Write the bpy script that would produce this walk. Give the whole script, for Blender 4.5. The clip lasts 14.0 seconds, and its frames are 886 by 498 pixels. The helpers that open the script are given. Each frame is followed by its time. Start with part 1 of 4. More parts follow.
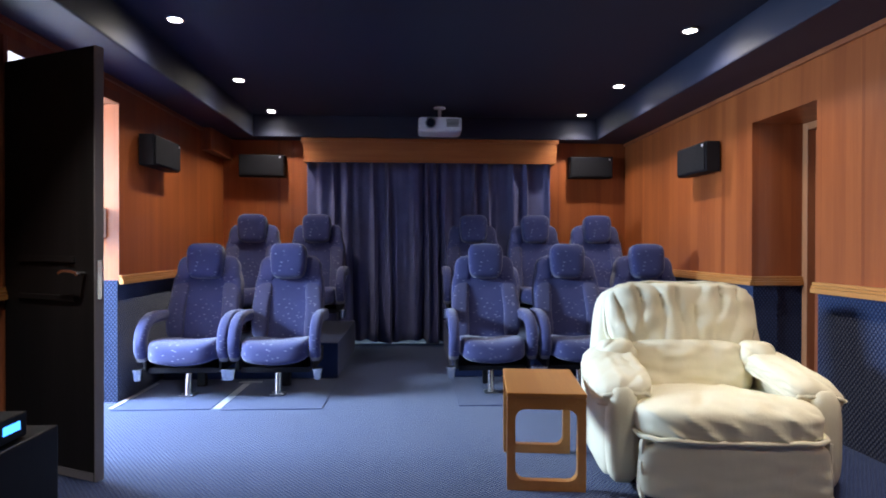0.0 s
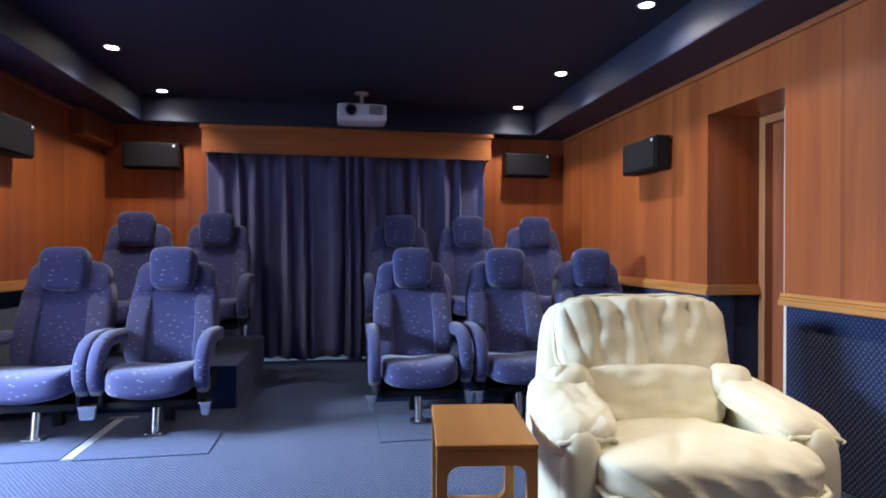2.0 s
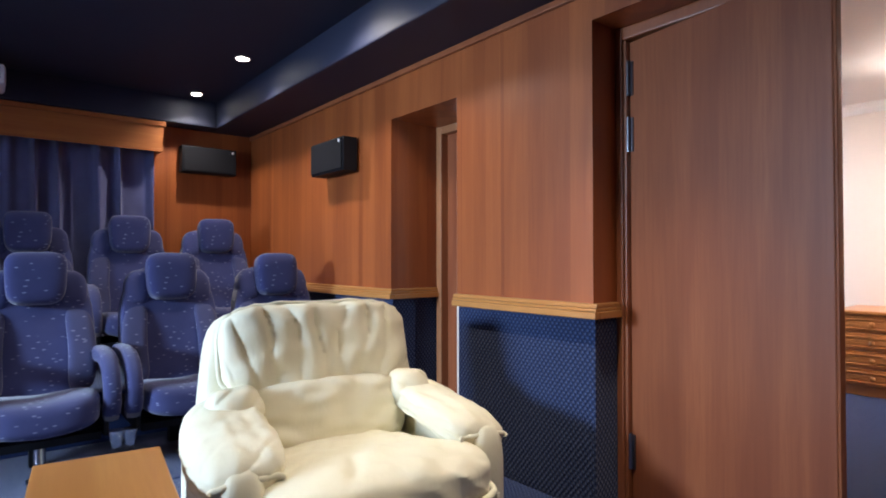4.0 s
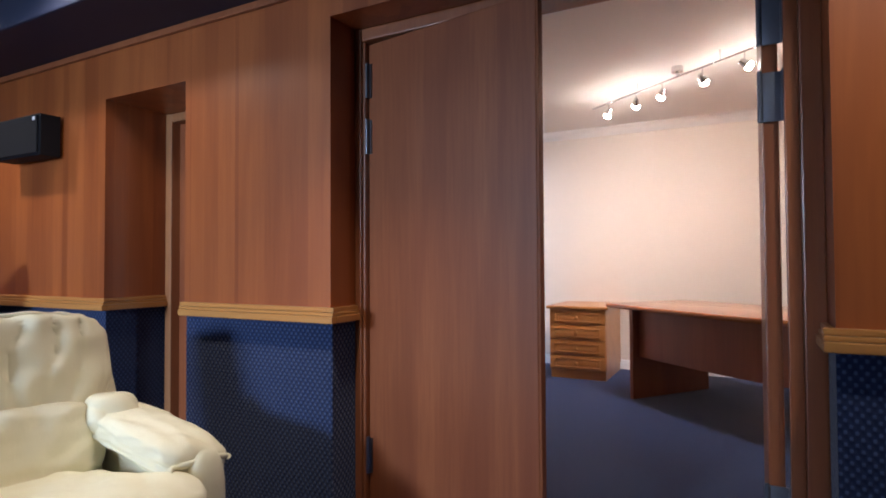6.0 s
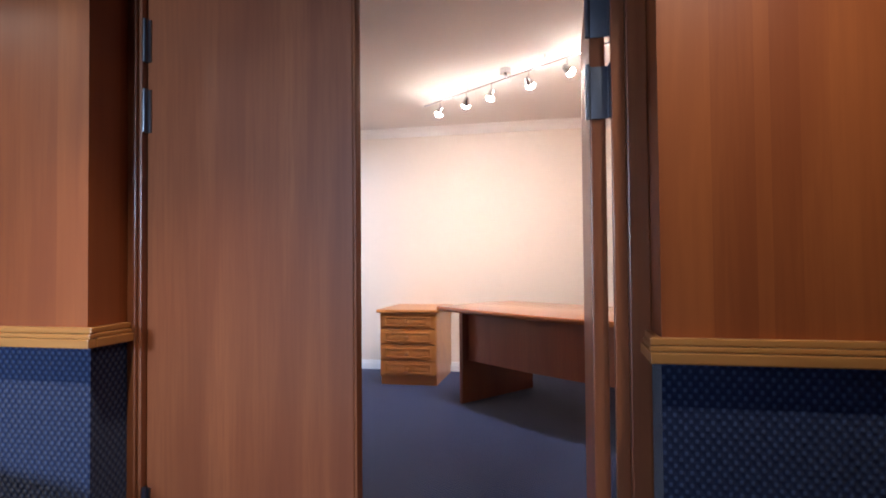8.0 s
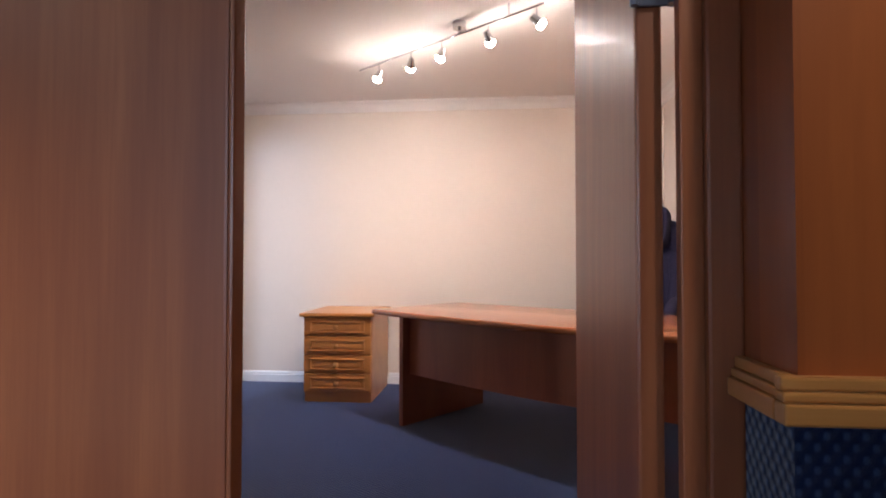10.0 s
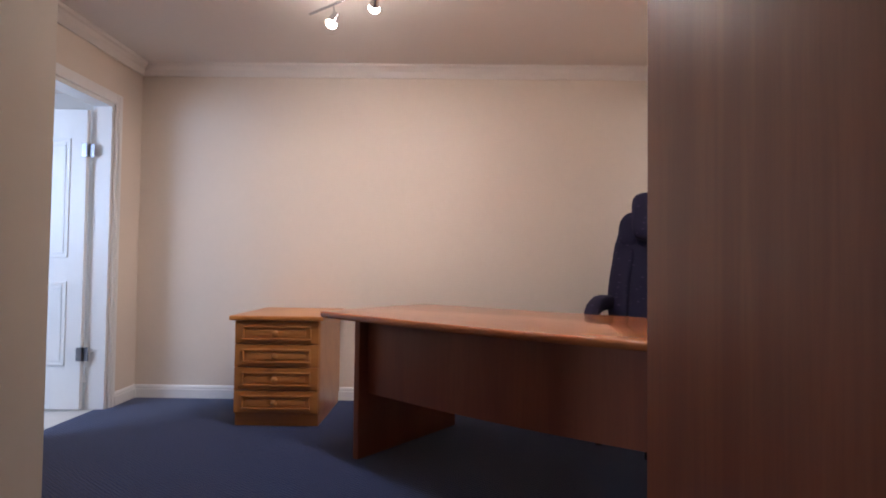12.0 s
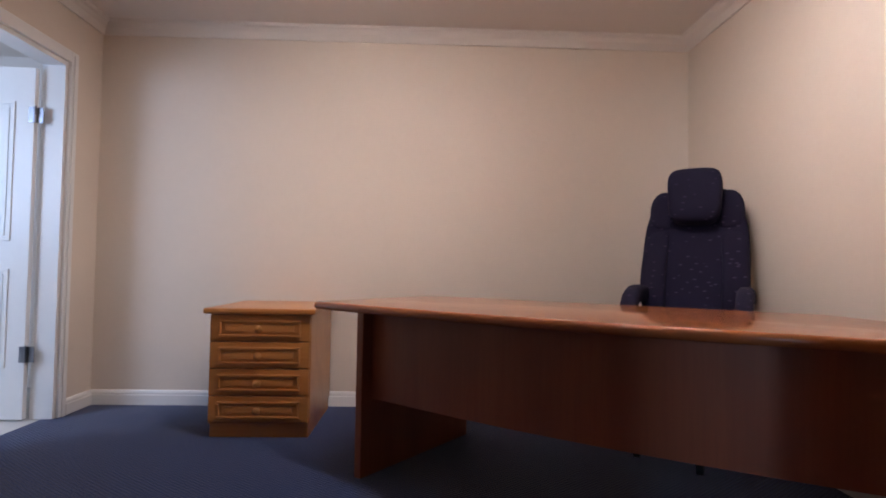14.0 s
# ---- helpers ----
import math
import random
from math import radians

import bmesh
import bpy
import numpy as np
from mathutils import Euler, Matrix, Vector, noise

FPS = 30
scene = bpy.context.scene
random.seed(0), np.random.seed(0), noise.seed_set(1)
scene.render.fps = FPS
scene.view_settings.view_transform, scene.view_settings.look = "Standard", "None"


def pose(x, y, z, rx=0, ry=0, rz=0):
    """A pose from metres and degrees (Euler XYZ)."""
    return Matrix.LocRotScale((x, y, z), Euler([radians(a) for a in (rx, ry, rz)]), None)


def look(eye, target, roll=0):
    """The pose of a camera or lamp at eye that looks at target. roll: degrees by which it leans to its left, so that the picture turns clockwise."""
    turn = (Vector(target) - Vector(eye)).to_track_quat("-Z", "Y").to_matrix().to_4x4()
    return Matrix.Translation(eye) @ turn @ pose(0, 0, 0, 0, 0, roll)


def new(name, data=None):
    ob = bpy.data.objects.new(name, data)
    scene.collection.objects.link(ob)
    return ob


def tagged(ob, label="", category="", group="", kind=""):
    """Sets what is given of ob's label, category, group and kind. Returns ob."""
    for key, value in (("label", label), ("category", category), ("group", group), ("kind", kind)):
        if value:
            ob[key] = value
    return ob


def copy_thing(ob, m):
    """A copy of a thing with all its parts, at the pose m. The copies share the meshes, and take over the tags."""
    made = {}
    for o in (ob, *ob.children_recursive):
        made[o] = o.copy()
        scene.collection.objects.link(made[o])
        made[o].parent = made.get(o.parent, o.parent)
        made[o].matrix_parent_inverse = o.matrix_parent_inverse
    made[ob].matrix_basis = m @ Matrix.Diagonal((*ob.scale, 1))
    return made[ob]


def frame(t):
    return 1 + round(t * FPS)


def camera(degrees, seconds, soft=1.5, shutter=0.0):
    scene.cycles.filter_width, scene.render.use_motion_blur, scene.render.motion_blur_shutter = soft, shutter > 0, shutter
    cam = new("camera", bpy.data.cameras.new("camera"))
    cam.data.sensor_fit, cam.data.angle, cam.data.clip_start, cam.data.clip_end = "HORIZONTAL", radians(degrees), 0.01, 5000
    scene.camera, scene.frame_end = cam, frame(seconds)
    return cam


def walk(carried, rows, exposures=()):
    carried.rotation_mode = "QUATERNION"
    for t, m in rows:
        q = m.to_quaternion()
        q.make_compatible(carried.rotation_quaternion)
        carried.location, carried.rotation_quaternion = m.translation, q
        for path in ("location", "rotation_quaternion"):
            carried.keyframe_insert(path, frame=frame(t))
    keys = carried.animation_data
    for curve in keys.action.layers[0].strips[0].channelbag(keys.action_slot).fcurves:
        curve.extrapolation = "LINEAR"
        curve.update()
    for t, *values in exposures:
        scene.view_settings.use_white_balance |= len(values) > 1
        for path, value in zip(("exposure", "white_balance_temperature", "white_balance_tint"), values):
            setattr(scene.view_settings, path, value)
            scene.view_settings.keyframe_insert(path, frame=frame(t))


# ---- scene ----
cam = camera(75.5, 14.0, soft=1.9)
PATH = [
    (0, (0.1, 0.032, 1.112), (0.203, 2.029, 1.101), 0.1),
    (0.5, (0.127, 0.234, 1.133), (0.232, 2.231, 1.119), -0.0),
    (1, (0.132, 0.417, 1.121), (0.241, 2.414, 1.112), 0.1),
    (1.5, (0.129, 0.585, 1.127), (0.28, 2.579, 1.124), 0.3),
    (2, (0.207, 0.658, 1.129), (0.549, 2.629, 1.126), 0.2),
    (2.5, (0.321, 0.74, 1.127), (0.898, 2.655, 1.128), 0.1),
    (3, (0.398, 0.805, 1.105), (1.206, 2.635, 1.114), 0.2),
    (3.5, (0.427, 0.88, 1.099), (1.485, 2.577, 1.121), 0.2),
    (3.7, (0.438, 0.918, 1.095), (1.579, 2.56, 1.123), 0.1),
    (5.8, (0.6, 0.909, 1.089), (2.336, 1.903, 1.132), -0.3),
    (6, (0.617, 0.893, 1.082), (2.383, 1.831, 1.131), -0.3),
    (6.5, (0.644, 0.889, 1.084), (2.489, 1.658, 1.129), -0.4),
    (7, (0.729, 0.884, 1.078), (2.628, 1.51, 1.127), -0.4),
    (7.5, (0.826, 0.894, 1.086), (2.762, 1.394, 1.131), -0.5),
    (8, (0.932, 0.93, 1.098), (2.889, 1.339, 1.144), -0.5),
    (8.2, (0.977, 0.954, 1.099), (2.94, 1.332, 1.146), -0.2),
    (10.3, (1.769, 1.118, 1.047), (3.763, 1.27, 1.095), -0.1),
    (10.5, (1.846, 1.127, 1.043), (3.841, 1.257, 1.091), -0.1),
    (11, (2.06, 1.151, 1.051), (4.058, 1.232, 1.092), 0.4),
    (11.5, (2.233, 1.186, 1.012), (4.231, 1.245, 1.06), 0.7),
    (12, (2.386, 1.249, 0.99), (4.385, 1.269, 1.051), 0.7),
    (12.5, (2.532, 1.272, 0.957), (4.531, 1.252, 1.023), 0.6),
    (13, (2.705, 1.277, 0.959), (4.704, 1.243, 1.025), 0.8),
    (13.5, (2.805, 1.366, 0.944), (4.804, 1.315, 1.007), 0.9),
    (14, (2.856, 1.449, 0.895), (4.854, 1.38, 0.966), 0.9),
]
EXPOSURES = [(0, 0.0), (3.5, 0.0), (6.0, -0.38), (8.2, -0.1), (10.3, -0.6), (11.0, -0.95), (11.5, -1.06), (12.5, -1.06), (14.0, -1.26)]
walk(cam, [(t, look(eye, target, roll)) for t, eye, target, roll in PATH], EXPOSURES)

# ---- world and large lights ----
world = bpy.data.worlds.new("world")
scene.world = world
world.use_nodes = True
sky = world.node_tree.nodes.new("ShaderNodeTexSky")
sky.sky_type, sky.sun_disc = "NISHITA", False
sky.sun_elevation, sky.sun_rotation = radians(40), radians(200)
world.node_tree.links.new(sky.outputs[0], world.node_tree.nodes["Background"].inputs[0])
world.node_tree.nodes["Background"].inputs[1].default_value = 0.15


def lamp(name, kind, m, watts, colour, **more):
    data = bpy.data.lights.new(name, kind)
    data.energy, data.color = watts, colour
    for key, value in more.items():
        if key == "size":
            data.shape, data.size, data.size_y = "RECTANGLE", value[0], value[1]
        if key == "radius":
            data.shadow_soft_size = value
        if key == "cone":
            data.spot_size, data.spot_blend = radians(value[0]), value[1]
    ob = new(name, data)
    ob.matrix_world = m
    return ob


DOWN_X, DOWN_Y = (-1.36, 1.87), (3.62, 4.9, 6.0)
# pair at 0.4 is unseen, added to brighten the wall beside the double door
DOWN_FRONT = (0.4, 2.2)
CEIL, SOFFIT = 2.50, 2.27
# watts and cone of each pair, from the screen end to the window; the pair over the armchair is narrower
DOWN_BULBS = {0.4: (64, 128), 2.2: (135, 76), 3.62: (44, 150), 4.9: (66, 128), 6.0: (48, 128)}
for lx in DOWN_X:
    for ly, (watts, spread) in DOWN_BULBS.items():
        lamp("downlight_lamp", "SPOT", pose(lx, ly, CEIL - 0.035), watts, (1.0, 0.92, 0.84), radius=0.03, cone=(spread, 0.9))
# daylight from the hall window, falling steeply through the open side door
lamp("hall_daylight", "AREA", look((-3.7, 3.65, 1.85), (-2.75, 3.72, 0.0)), 900, (0.54, 0.73, 1.0), size=(1.3, 0.9))
# daylight in the tiled room past the white door
lamp("tiled_room_daylight", "AREA", look((4.55, 4.9, 1.6), (6.2, 4.0, 1.0)), 78, (0.50, 0.66, 1.0), size=(0.8, 1.0))

# ---- materials ----


def material(name, rough=0.5, metal=0.0, coat=0.0):
    m = bpy.data.materials.new(name)
    m.use_nodes = True
    b = m.node_tree.nodes["Principled BSDF"]
    b.inputs["Roughness"].default_value, b.inputs["Metallic"].default_value = rough, metal
    b.inputs["Coat Weight"].default_value = coat
    return m, m.node_tree, b


def node(tree, kind, **values):
    n = tree.nodes.new(kind)
    for key, value in values.items():
        n.inputs[key].default_value = value
    return n


def ramp(tree, source, stops):
    r = tree.nodes.new("ShaderNodeValToRGB")
    while len(r.color_ramp.elements) < len(stops):
        r.color_ramp.elements.new(0.5)
    for e, (at, colour) in zip(r.color_ramp.elements, stops):
        e.position, e.color = at, (*colour, 1)
    tree.links.new(source, r.inputs[0])
    return r.outputs[0]


def mixed(tree, factor, a, b, mode="MIX"):
    n = tree.nodes.new("ShaderNodeMix")
    n.data_type, n.blend_type = "RGBA", mode
    for socket, value in ((n.inputs[0], factor), (n.inputs[6], a), (n.inputs[7], b)):
        if isinstance(value, (int, float)):
            socket.default_value = value
        elif isinstance(value, tuple):
            socket.default_value = (*value, 1)
        else:
            tree.links.new(value, socket)
    return n.outputs[2]


def place(tree, scale=(1, 1, 1), own=False):
    c = tree.nodes.new("ShaderNodeTexCoord") if own else tree.nodes.new("ShaderNodeNewGeometry")
    m = tree.nodes.new("ShaderNodeMapping")
    m.inputs["Scale"].default_value = scale
    tree.links.new(c.outputs["Object"] if own else c.outputs["Position"], m.inputs[0])
    return m.outputs[0]


def noisy(tree, where, scale, detail=3.0, rough=0.55, bend=0.0):
    n = node(tree, "ShaderNodeTexNoise", Scale=scale, Detail=detail, Roughness=rough, Distortion=bend)
    tree.links.new(where, n.inputs["Vector"])
    return n.outputs[0]


def bump(tree, shader, height, strength, distance=0.01):
    n = node(tree, "ShaderNodeBump", Strength=strength, Distance=distance)
    tree.links.new(height, n.inputs["Height"])
    tree.links.new(n.outputs[0], shader.inputs["Normal"])


def wood(name, dark, light, axis="z", rough=0.35, coat=0.3, boards=0.0, own=False):
    m, t, b = material(name, rough, 0.0, coat)
    b.inputs["Coat Roughness"].default_value = 0.2
    k = {"z": (1, 1, 0.05), "x": (0.05, 1, 1), "y": (1, 0.05, 1)}[axis]
    where = place(t, k, own)
    fine = noisy(t, where, 70, 4, 0.6)
    wide = noisy(t, where, 9, 3, 0.5, 0.6)
    colour = mixed(t, wide, dark, light)
    colour = mixed(t, ramp(t, fine, [(0.35, (0, 0, 0)), (0.62, (1, 1, 1))]), mixed(t, 0.45, colour, dark), colour)
    figure = node(t, "ShaderNodeTexWave", Scale=1.7, Distortion=11.0, Detail=3.0)
    figure.inputs["Detail Scale"].default_value = 1.4
    figure.wave_type, figure.bands_direction = "BANDS", "DIAGONAL"
    t.links.new(place(t, {"z": (1, 1, 0.10), "x": (0.10, 1, 1), "y": (1, 0.10, 1)}[axis], own), figure.inputs["Vector"])
    colour = mixed(t, ramp(t, figure.outputs["Fac"], [(0.0, (0.55, 0.55, 0.55)), (0.38, (0.0, 0.0, 0.0))]), colour, dark)
    if boards:
        # veneer leaves of slightly different tone side by side
        g = node(t, "ShaderNodeTexVoronoi", Scale=1.0)
        g.voronoi_dimensions = "3D"
        kk = {"z": (boards, boards, 0.0), "x": (0.0, boards, boards), "y": (boards, 0, boards)}[axis]
        t.links.new(place(t, kk, own), g.inputs["Vector"])
        colour = mixed(t, 0.42, colour, ramp(t, g.outputs["Color"], [(0.1, dark), (0.9, light)]))
    t.links.new(colour, b.inputs["Base Color"])
    bump(t, b, fine, 0.025, 0.002)
    return m


def carpet(name, ground, fleck, pitch=0.021, upright=False, stretch=0.8, rough=0.95):
    m, t, b = material(name, rough)
    b.inputs["Sheen Weight"].default_value = 0.25
    where = place(t)
    s = t.nodes.new("ShaderNodeSeparateXYZ")
    t.links.new(where, s.inputs[0])

    def calc(op, *vals):
        n = t.nodes.new("ShaderNodeMath")
        n.operation = op
        for i, v in enumerate(vals):
            if isinstance(v, (int, float)):
                n.inputs[i].default_value = v
            else:
                t.links.new(v, n.inputs[i])
        return n.outputs[0]
    # staggered loops of lighter yarn
    if upright:
        along, across = calc("ADD", s.outputs[0], s.outputs[1]), s.outputs[2]
    else:
        along, across = s.outputs[0], s.outputs[1]
    k = 2 * math.pi / pitch
    loops = calc("MULTIPLY", calc("COSINE", calc("MULTIPLY", along, k)), calc("COSINE", calc("MULTIPLY", across, k * stretch)))
    grain = noisy(t, where, 420, 2)
    stain = noisy(t, where, 2.2, 3)
    weave = calc("ADD", loops, calc("MULTIPLY", calc("SUBTRACT", grain, 0.5), 0.9))
    colour = mixed(t, ramp(t, weave, [(0.12, (0, 0, 0)), (0.85, (1, 1, 1))]), ground, fleck)
    colour = mixed(t, mixed(t, stain, (0.0, 0.0, 0.0), (0.55, 0.55, 0.55)), colour, ground)
    t.links.new(colour, b.inputs["Base Color"])
    bump(t, b, weave, 0.55, 0.004)
    return m


def fabric(name, ground, fleck, flecks=True, rough=0.9, scale=31):
    m, t, b = material(name, rough)
    b.inputs["Sheen Weight"].default_value = 0.3
    where = place(t, (1, 1, 1), True)
    cloth = noisy(t, where, 380, 2)
    wide = noisy(t, where, 6, 3)
    colour = mixed(t, wide, tuple(c * 0.75 for c in ground), tuple(c * 1.25 for c in ground))
    if flecks:
        tilt = t.nodes.new("ShaderNodeMapping")
        tilt.inputs["Rotation"].default_value = (0.3, 0.75, 0.2)
        tilt.inputs["Scale"].default_value = (0.55, 1.0, 1.6)
        t.links.new(where, tilt.inputs[0])
        v = node(t, "ShaderNodeTexVoronoi", Scale=scale, Randomness=0.8)
        t.links.new(tilt.outputs[0], v.inputs["Vector"])
        colour = mixed(t, ramp(t, v.outputs["Distance"], [(0.13, (1, 1, 1)), (0.21, (0, 0, 0))]), colour, fleck)
    t.links.new(colour, b.inputs["Base Color"])
    bump(t, b, cloth, 0.35, 0.002)
    return m


def plain(name, colour, rough=0.5, metal=0.0, grain=60.0, vary=0.12, relief=0.08, coat=0.0):
    m, t, b = material(name, rough, metal, coat)
    where = place(t, (1, 1, 1), True)
    n = mixed(t, 0.5, noisy(t, where, grain, 3), noisy(t, where, 3.0, 3))
    t.links.new(mixed(t, n, tuple(c * (1 - vary) for c in colour), tuple(min(1, c * (1 + vary)) for c in colour)), b.inputs["Base Color"])
    if relief:
        bump(t, b, noisy(t, where, grain * 4, 2), relief, 0.002)
    return m


def glowing(name, colour, strength):
    m, t, b = material(name, 0.4)
    b.inputs["Base Color"].default_value = (*colour, 1)
    b.inputs["Emission Color"].default_value = (*colour, 1)
    b.inputs["Emission Strength"].default_value = strength
    return m


def leather_material():
    m, t, b = material("cream_leather", 0.58, 0.0, 0.0)
    where = place(t, (1, 1, 1), True)
    t.links.new(mixed(t, noisy(t, where, 5, 4), (0.70, 0.63, 0.44), (0.84, 0.79, 0.61)), b.inputs["Base Color"])
    pores = node(t, "ShaderNodeTexVoronoi", Scale=260.0)
    t.links.new(where, pores.inputs["Vector"])
    folds = noisy(t, place(t, (1.0, 0.8, 0.4), True), 26, 3, 0.5, 0.8)
    bump(t, b, mixed(t, 0.12, folds, pores.outputs["Distance"]), 0.30, 0.008)
    return m


VENEER = wood("cherry_veneer", (0.21, 0.046, 0.012), (0.46, 0.132, 0.034), "z", 0.40, 0.25, boards=11.0)
VENEER_DOOR = wood("door_veneer", (0.20, 0.050, 0.018), (0.39, 0.122, 0.043), "z", 0.46, 0.10)
FRAME_WOOD = wood("frame_wood", (0.22, 0.062, 0.024), (0.38, 0.13, 0.05), "z", 0.38, 0.25)
RAIL_WOOD = wood("dado_wood", (0.42, 0.17, 0.045), (0.62, 0.30, 0.09), "y", 0.35, 0.3)
RAIL_WOOD_X = wood("dado_wood_across", (0.42, 0.17, 0.045), (0.62, 0.30, 0.09), "x", 0.35, 0.3)
DOOR_FRAME_WOOD = wood("recess_frame_wood", (0.30, 0.12, 0.05), (0.46, 0.21, 0.09), "z", 0.4, 0.2)
PELMET_WOOD = wood("pelmet_wood", (0.30, 0.085, 0.022), (0.50, 0.19, 0.055), "x", 0.42, 0.12)
PINE = wood("orange_pine", (0.46, 0.175, 0.045), (0.64, 0.29, 0.088), "x", 0.35, 0.3, own=True)
TABLE_WOOD = wood("teak_table_wood", (0.46, 0.18, 0.04), (0.62, 0.29, 0.075), "y", 0.38, 0.25, own=True)
DESK_WOOD = wood("desk_cherry", (0.38, 0.112, 0.034), (0.56, 0.205, 0.070), "x", 0.16, 0.5, own=True)
# darker copy of the desk cherry, with shade put into its colour
SHADED_CHERRY = wood("shaded_cherry", (0.22, 0.06, 0.028), (0.33, 0.10, 0.042), "z", 0.45, 0.1, own=True)
WALL_CARPET = carpet("wall_carpet", (0.010, 0.020, 0.066), (0.062, 0.100, 0.215), 0.026, True)
FLOOR_CARPET = carpet("floor_carpet", (0.006, 0.019, 0.080), (0.043, 0.084, 0.242), 0.022)
MAT_CARPET = carpet("mat_carpet", (0.012, 0.028, 0.105), (0.03, 0.055, 0.17), 0.014)
NAVY_PAINT = plain("navy_ceiling_paint", (0.014, 0.017, 0.036), 0.75, grain=40, relief=0.15)
SOFFIT_PAINT = plain("soffit_paint", (0.013, 0.017, 0.042), 0.6, grain=40, relief=0.1)
CREAM_PAINT = plain("cream_wall_paint", (0.72, 0.625, 0.53), 0.85, grain=30, vary=0.04, relief=0.12)
WHITE_CEILING = plain("ceiling_paint", (0.74, 0.69, 0.64), 0.85, grain=30, vary=0.03, relief=0.1)
WHITE_GLOSS = plain("white_gloss_paint", (0.80, 0.79, 0.77), 0.35, grain=25, vary=0.03, relief=0.03)
WARDROBE_CREAM = plain("cream_laminate", (0.66, 0.60, 0.51), 0.45, grain=25, vary=0.03, relief=0.03)
BLACK = plain("black_plastic", (0.008, 0.008, 0.011), 0.6, grain=90, relief=0.1)
BLACK_CLOTH = plain("speaker_grille_cloth", (0.006, 0.006, 0.009), 0.8, grain=400, vary=0.4, relief=0.3)
BLACK_DOOR = wood("black_stained_door", (0.007, 0.006, 0.007), (0.016, 0.014, 0.015), "z", 0.7, 0.0)
DARK_EDGE = plain("grey_door_edge", (0.16, 0.15, 0.16), 0.5)
CHROME = plain("brushed_steel", (0.62, 0.62, 0.64), 0.24, 1.0, vary=0.06, relief=0.02)
GUNMETAL = plain("dark_hinge_metal", (0.26, 0.27, 0.31), 0.28, 1.0, vary=0.15, relief=0.04)
SILVER = plain("silver_plastic", (0.72, 0.73, 0.80), 0.4, vary=0.05, relief=0.03)
WHITE_PLASTIC = plain("white_plastic", (0.76, 0.74, 0.72), 0.4, vary=0.03, relief=0.02)
RIGHT_HINGE = plain("blackened_hinge_metal", (0.17, 0.19, 0.24), 0.36, 0.6, vary=0.2, relief=0.04)
LENS = plain("lens_glass", (0.01, 0.012, 0.02), 0.06, coat=0.8, relief=0)
LEATHER = leather_material()
SEAT_CLOTH = fabric("flecked_seat_cloth", (0.048, 0.055, 0.155), (0.19, 0.21, 0.34))
SEAT_PLAIN = fabric("seat_side_cloth", (0.062, 0.066, 0.150), (0.21, 0.22, 0.33))
HEAD_CLOTH = fabric("headrest_cloth", (0.030, 0.036, 0.120), (0.17, 0.19, 0.32))
GREY_PLASTIC = plain("grey_plastic", (0.16, 0.16, 0.19), 0.5)
DARK_CLOTH = fabric("dark_chair_cloth", (0.012, 0.010, 0.026), (0.045, 0.035, 0.07))
DARK_CLOTH.node_tree.nodes["Principled BSDF"].inputs["Sheen Weight"].default_value = 0.0
CURTAIN = fabric("curtain_cloth", (0.11, 0.12, 0.27), (0, 0, 0), False)
TILE = plain("pale_floor_tile", (0.62, 0.60, 0.56), 0.3, grain=12)
for dull in (BLACK, BLACK_CLOTH, BLACK_DOOR, SEAT_CLOTH, SEAT_PLAIN, HEAD_CLOTH, DARK_CLOTH, CURTAIN, WALL_CARPET, FLOOR_CARPET, MAT_CARPET):
    dull.node_tree.nodes["Principled BSDF"].inputs["Specular IOR Level"].default_value = 0.2
BULB = glowing("lit_bulb", (1.0, 0.93, 0.82), 60)
WARM_BULB = glowing("lit_spot_bulb", (1.0, 0.90, 0.84), 280)
BLUE_LED = glowing("blue_display", (0.05, 0.30, 1.0), 4)

# ---- mesh helpers ----


def box(bm, x0, y0, z0, x1, y1, z1, bevel=0.0):
    made = bmesh.ops.create_cube(bm, size=1.0)["verts"]
    for v in made:
        v.co = Vector(((x0 + x1) / 2 + v.co.x * (x1 - x0), (y0 + y1) / 2 + v.co.y * (y1 - y0), (z0 + z1) / 2 + v.co.z * (z1 - z0)))
    if bevel:
        edges = list({e for v in made for e in v.link_edges})
        bmesh.ops.bevel(bm, geom=edges, offset=bevel, segments=2, profile=0.6, affect="EDGES")
    return bm


def boxes(*args):
    bm = bmesh.new()
    for a in args:
        box(bm, *a)
    return bm


def rod(bm, p, q, r, segments=16, r2=None):
    p, q = Vector(p), Vector(q)
    m = Matrix.Translation((p + q) / 2) @ (q - p).to_track_quat("Z", "Y").to_matrix().to_4x4()
    bmesh.ops.create_cone(bm, cap_ends=True, segments=segments, radius1=r, radius2=r if r2 is None else r2, depth=(q - p).length, matrix=m)
    return bm


def rods(*args):
    bm = bmesh.new()
    for a in args:
        rod(bm, *a)
    return bm


def prism(points, z0, z1, bevel=0.0):
    bm = bmesh.new()
    low = [bm.verts.new((x, y, z0)) for x, y in points]
    high = [bm.verts.new((x, y, z1)) for x, y in points]
    n = len(points)
    bm.faces.new(list(reversed(low)))
    top = bm.faces.new(high)
    for i in range(n):
        bm.faces.new((low[i], low[(i + 1) % n], high[(i + 1) % n], high[i]))
    bmesh.ops.recalc_face_normals(bm, faces=bm.faces)
    if bevel:
        rim = [e for e in bm.edges if abs(e.verts[0].co.z - e.verts[1].co.z) < 1e-6]
        bmesh.ops.bevel(bm, geom=rim, offset=bevel, segments=3, profile=0.5, affect="EDGES")
    return bm


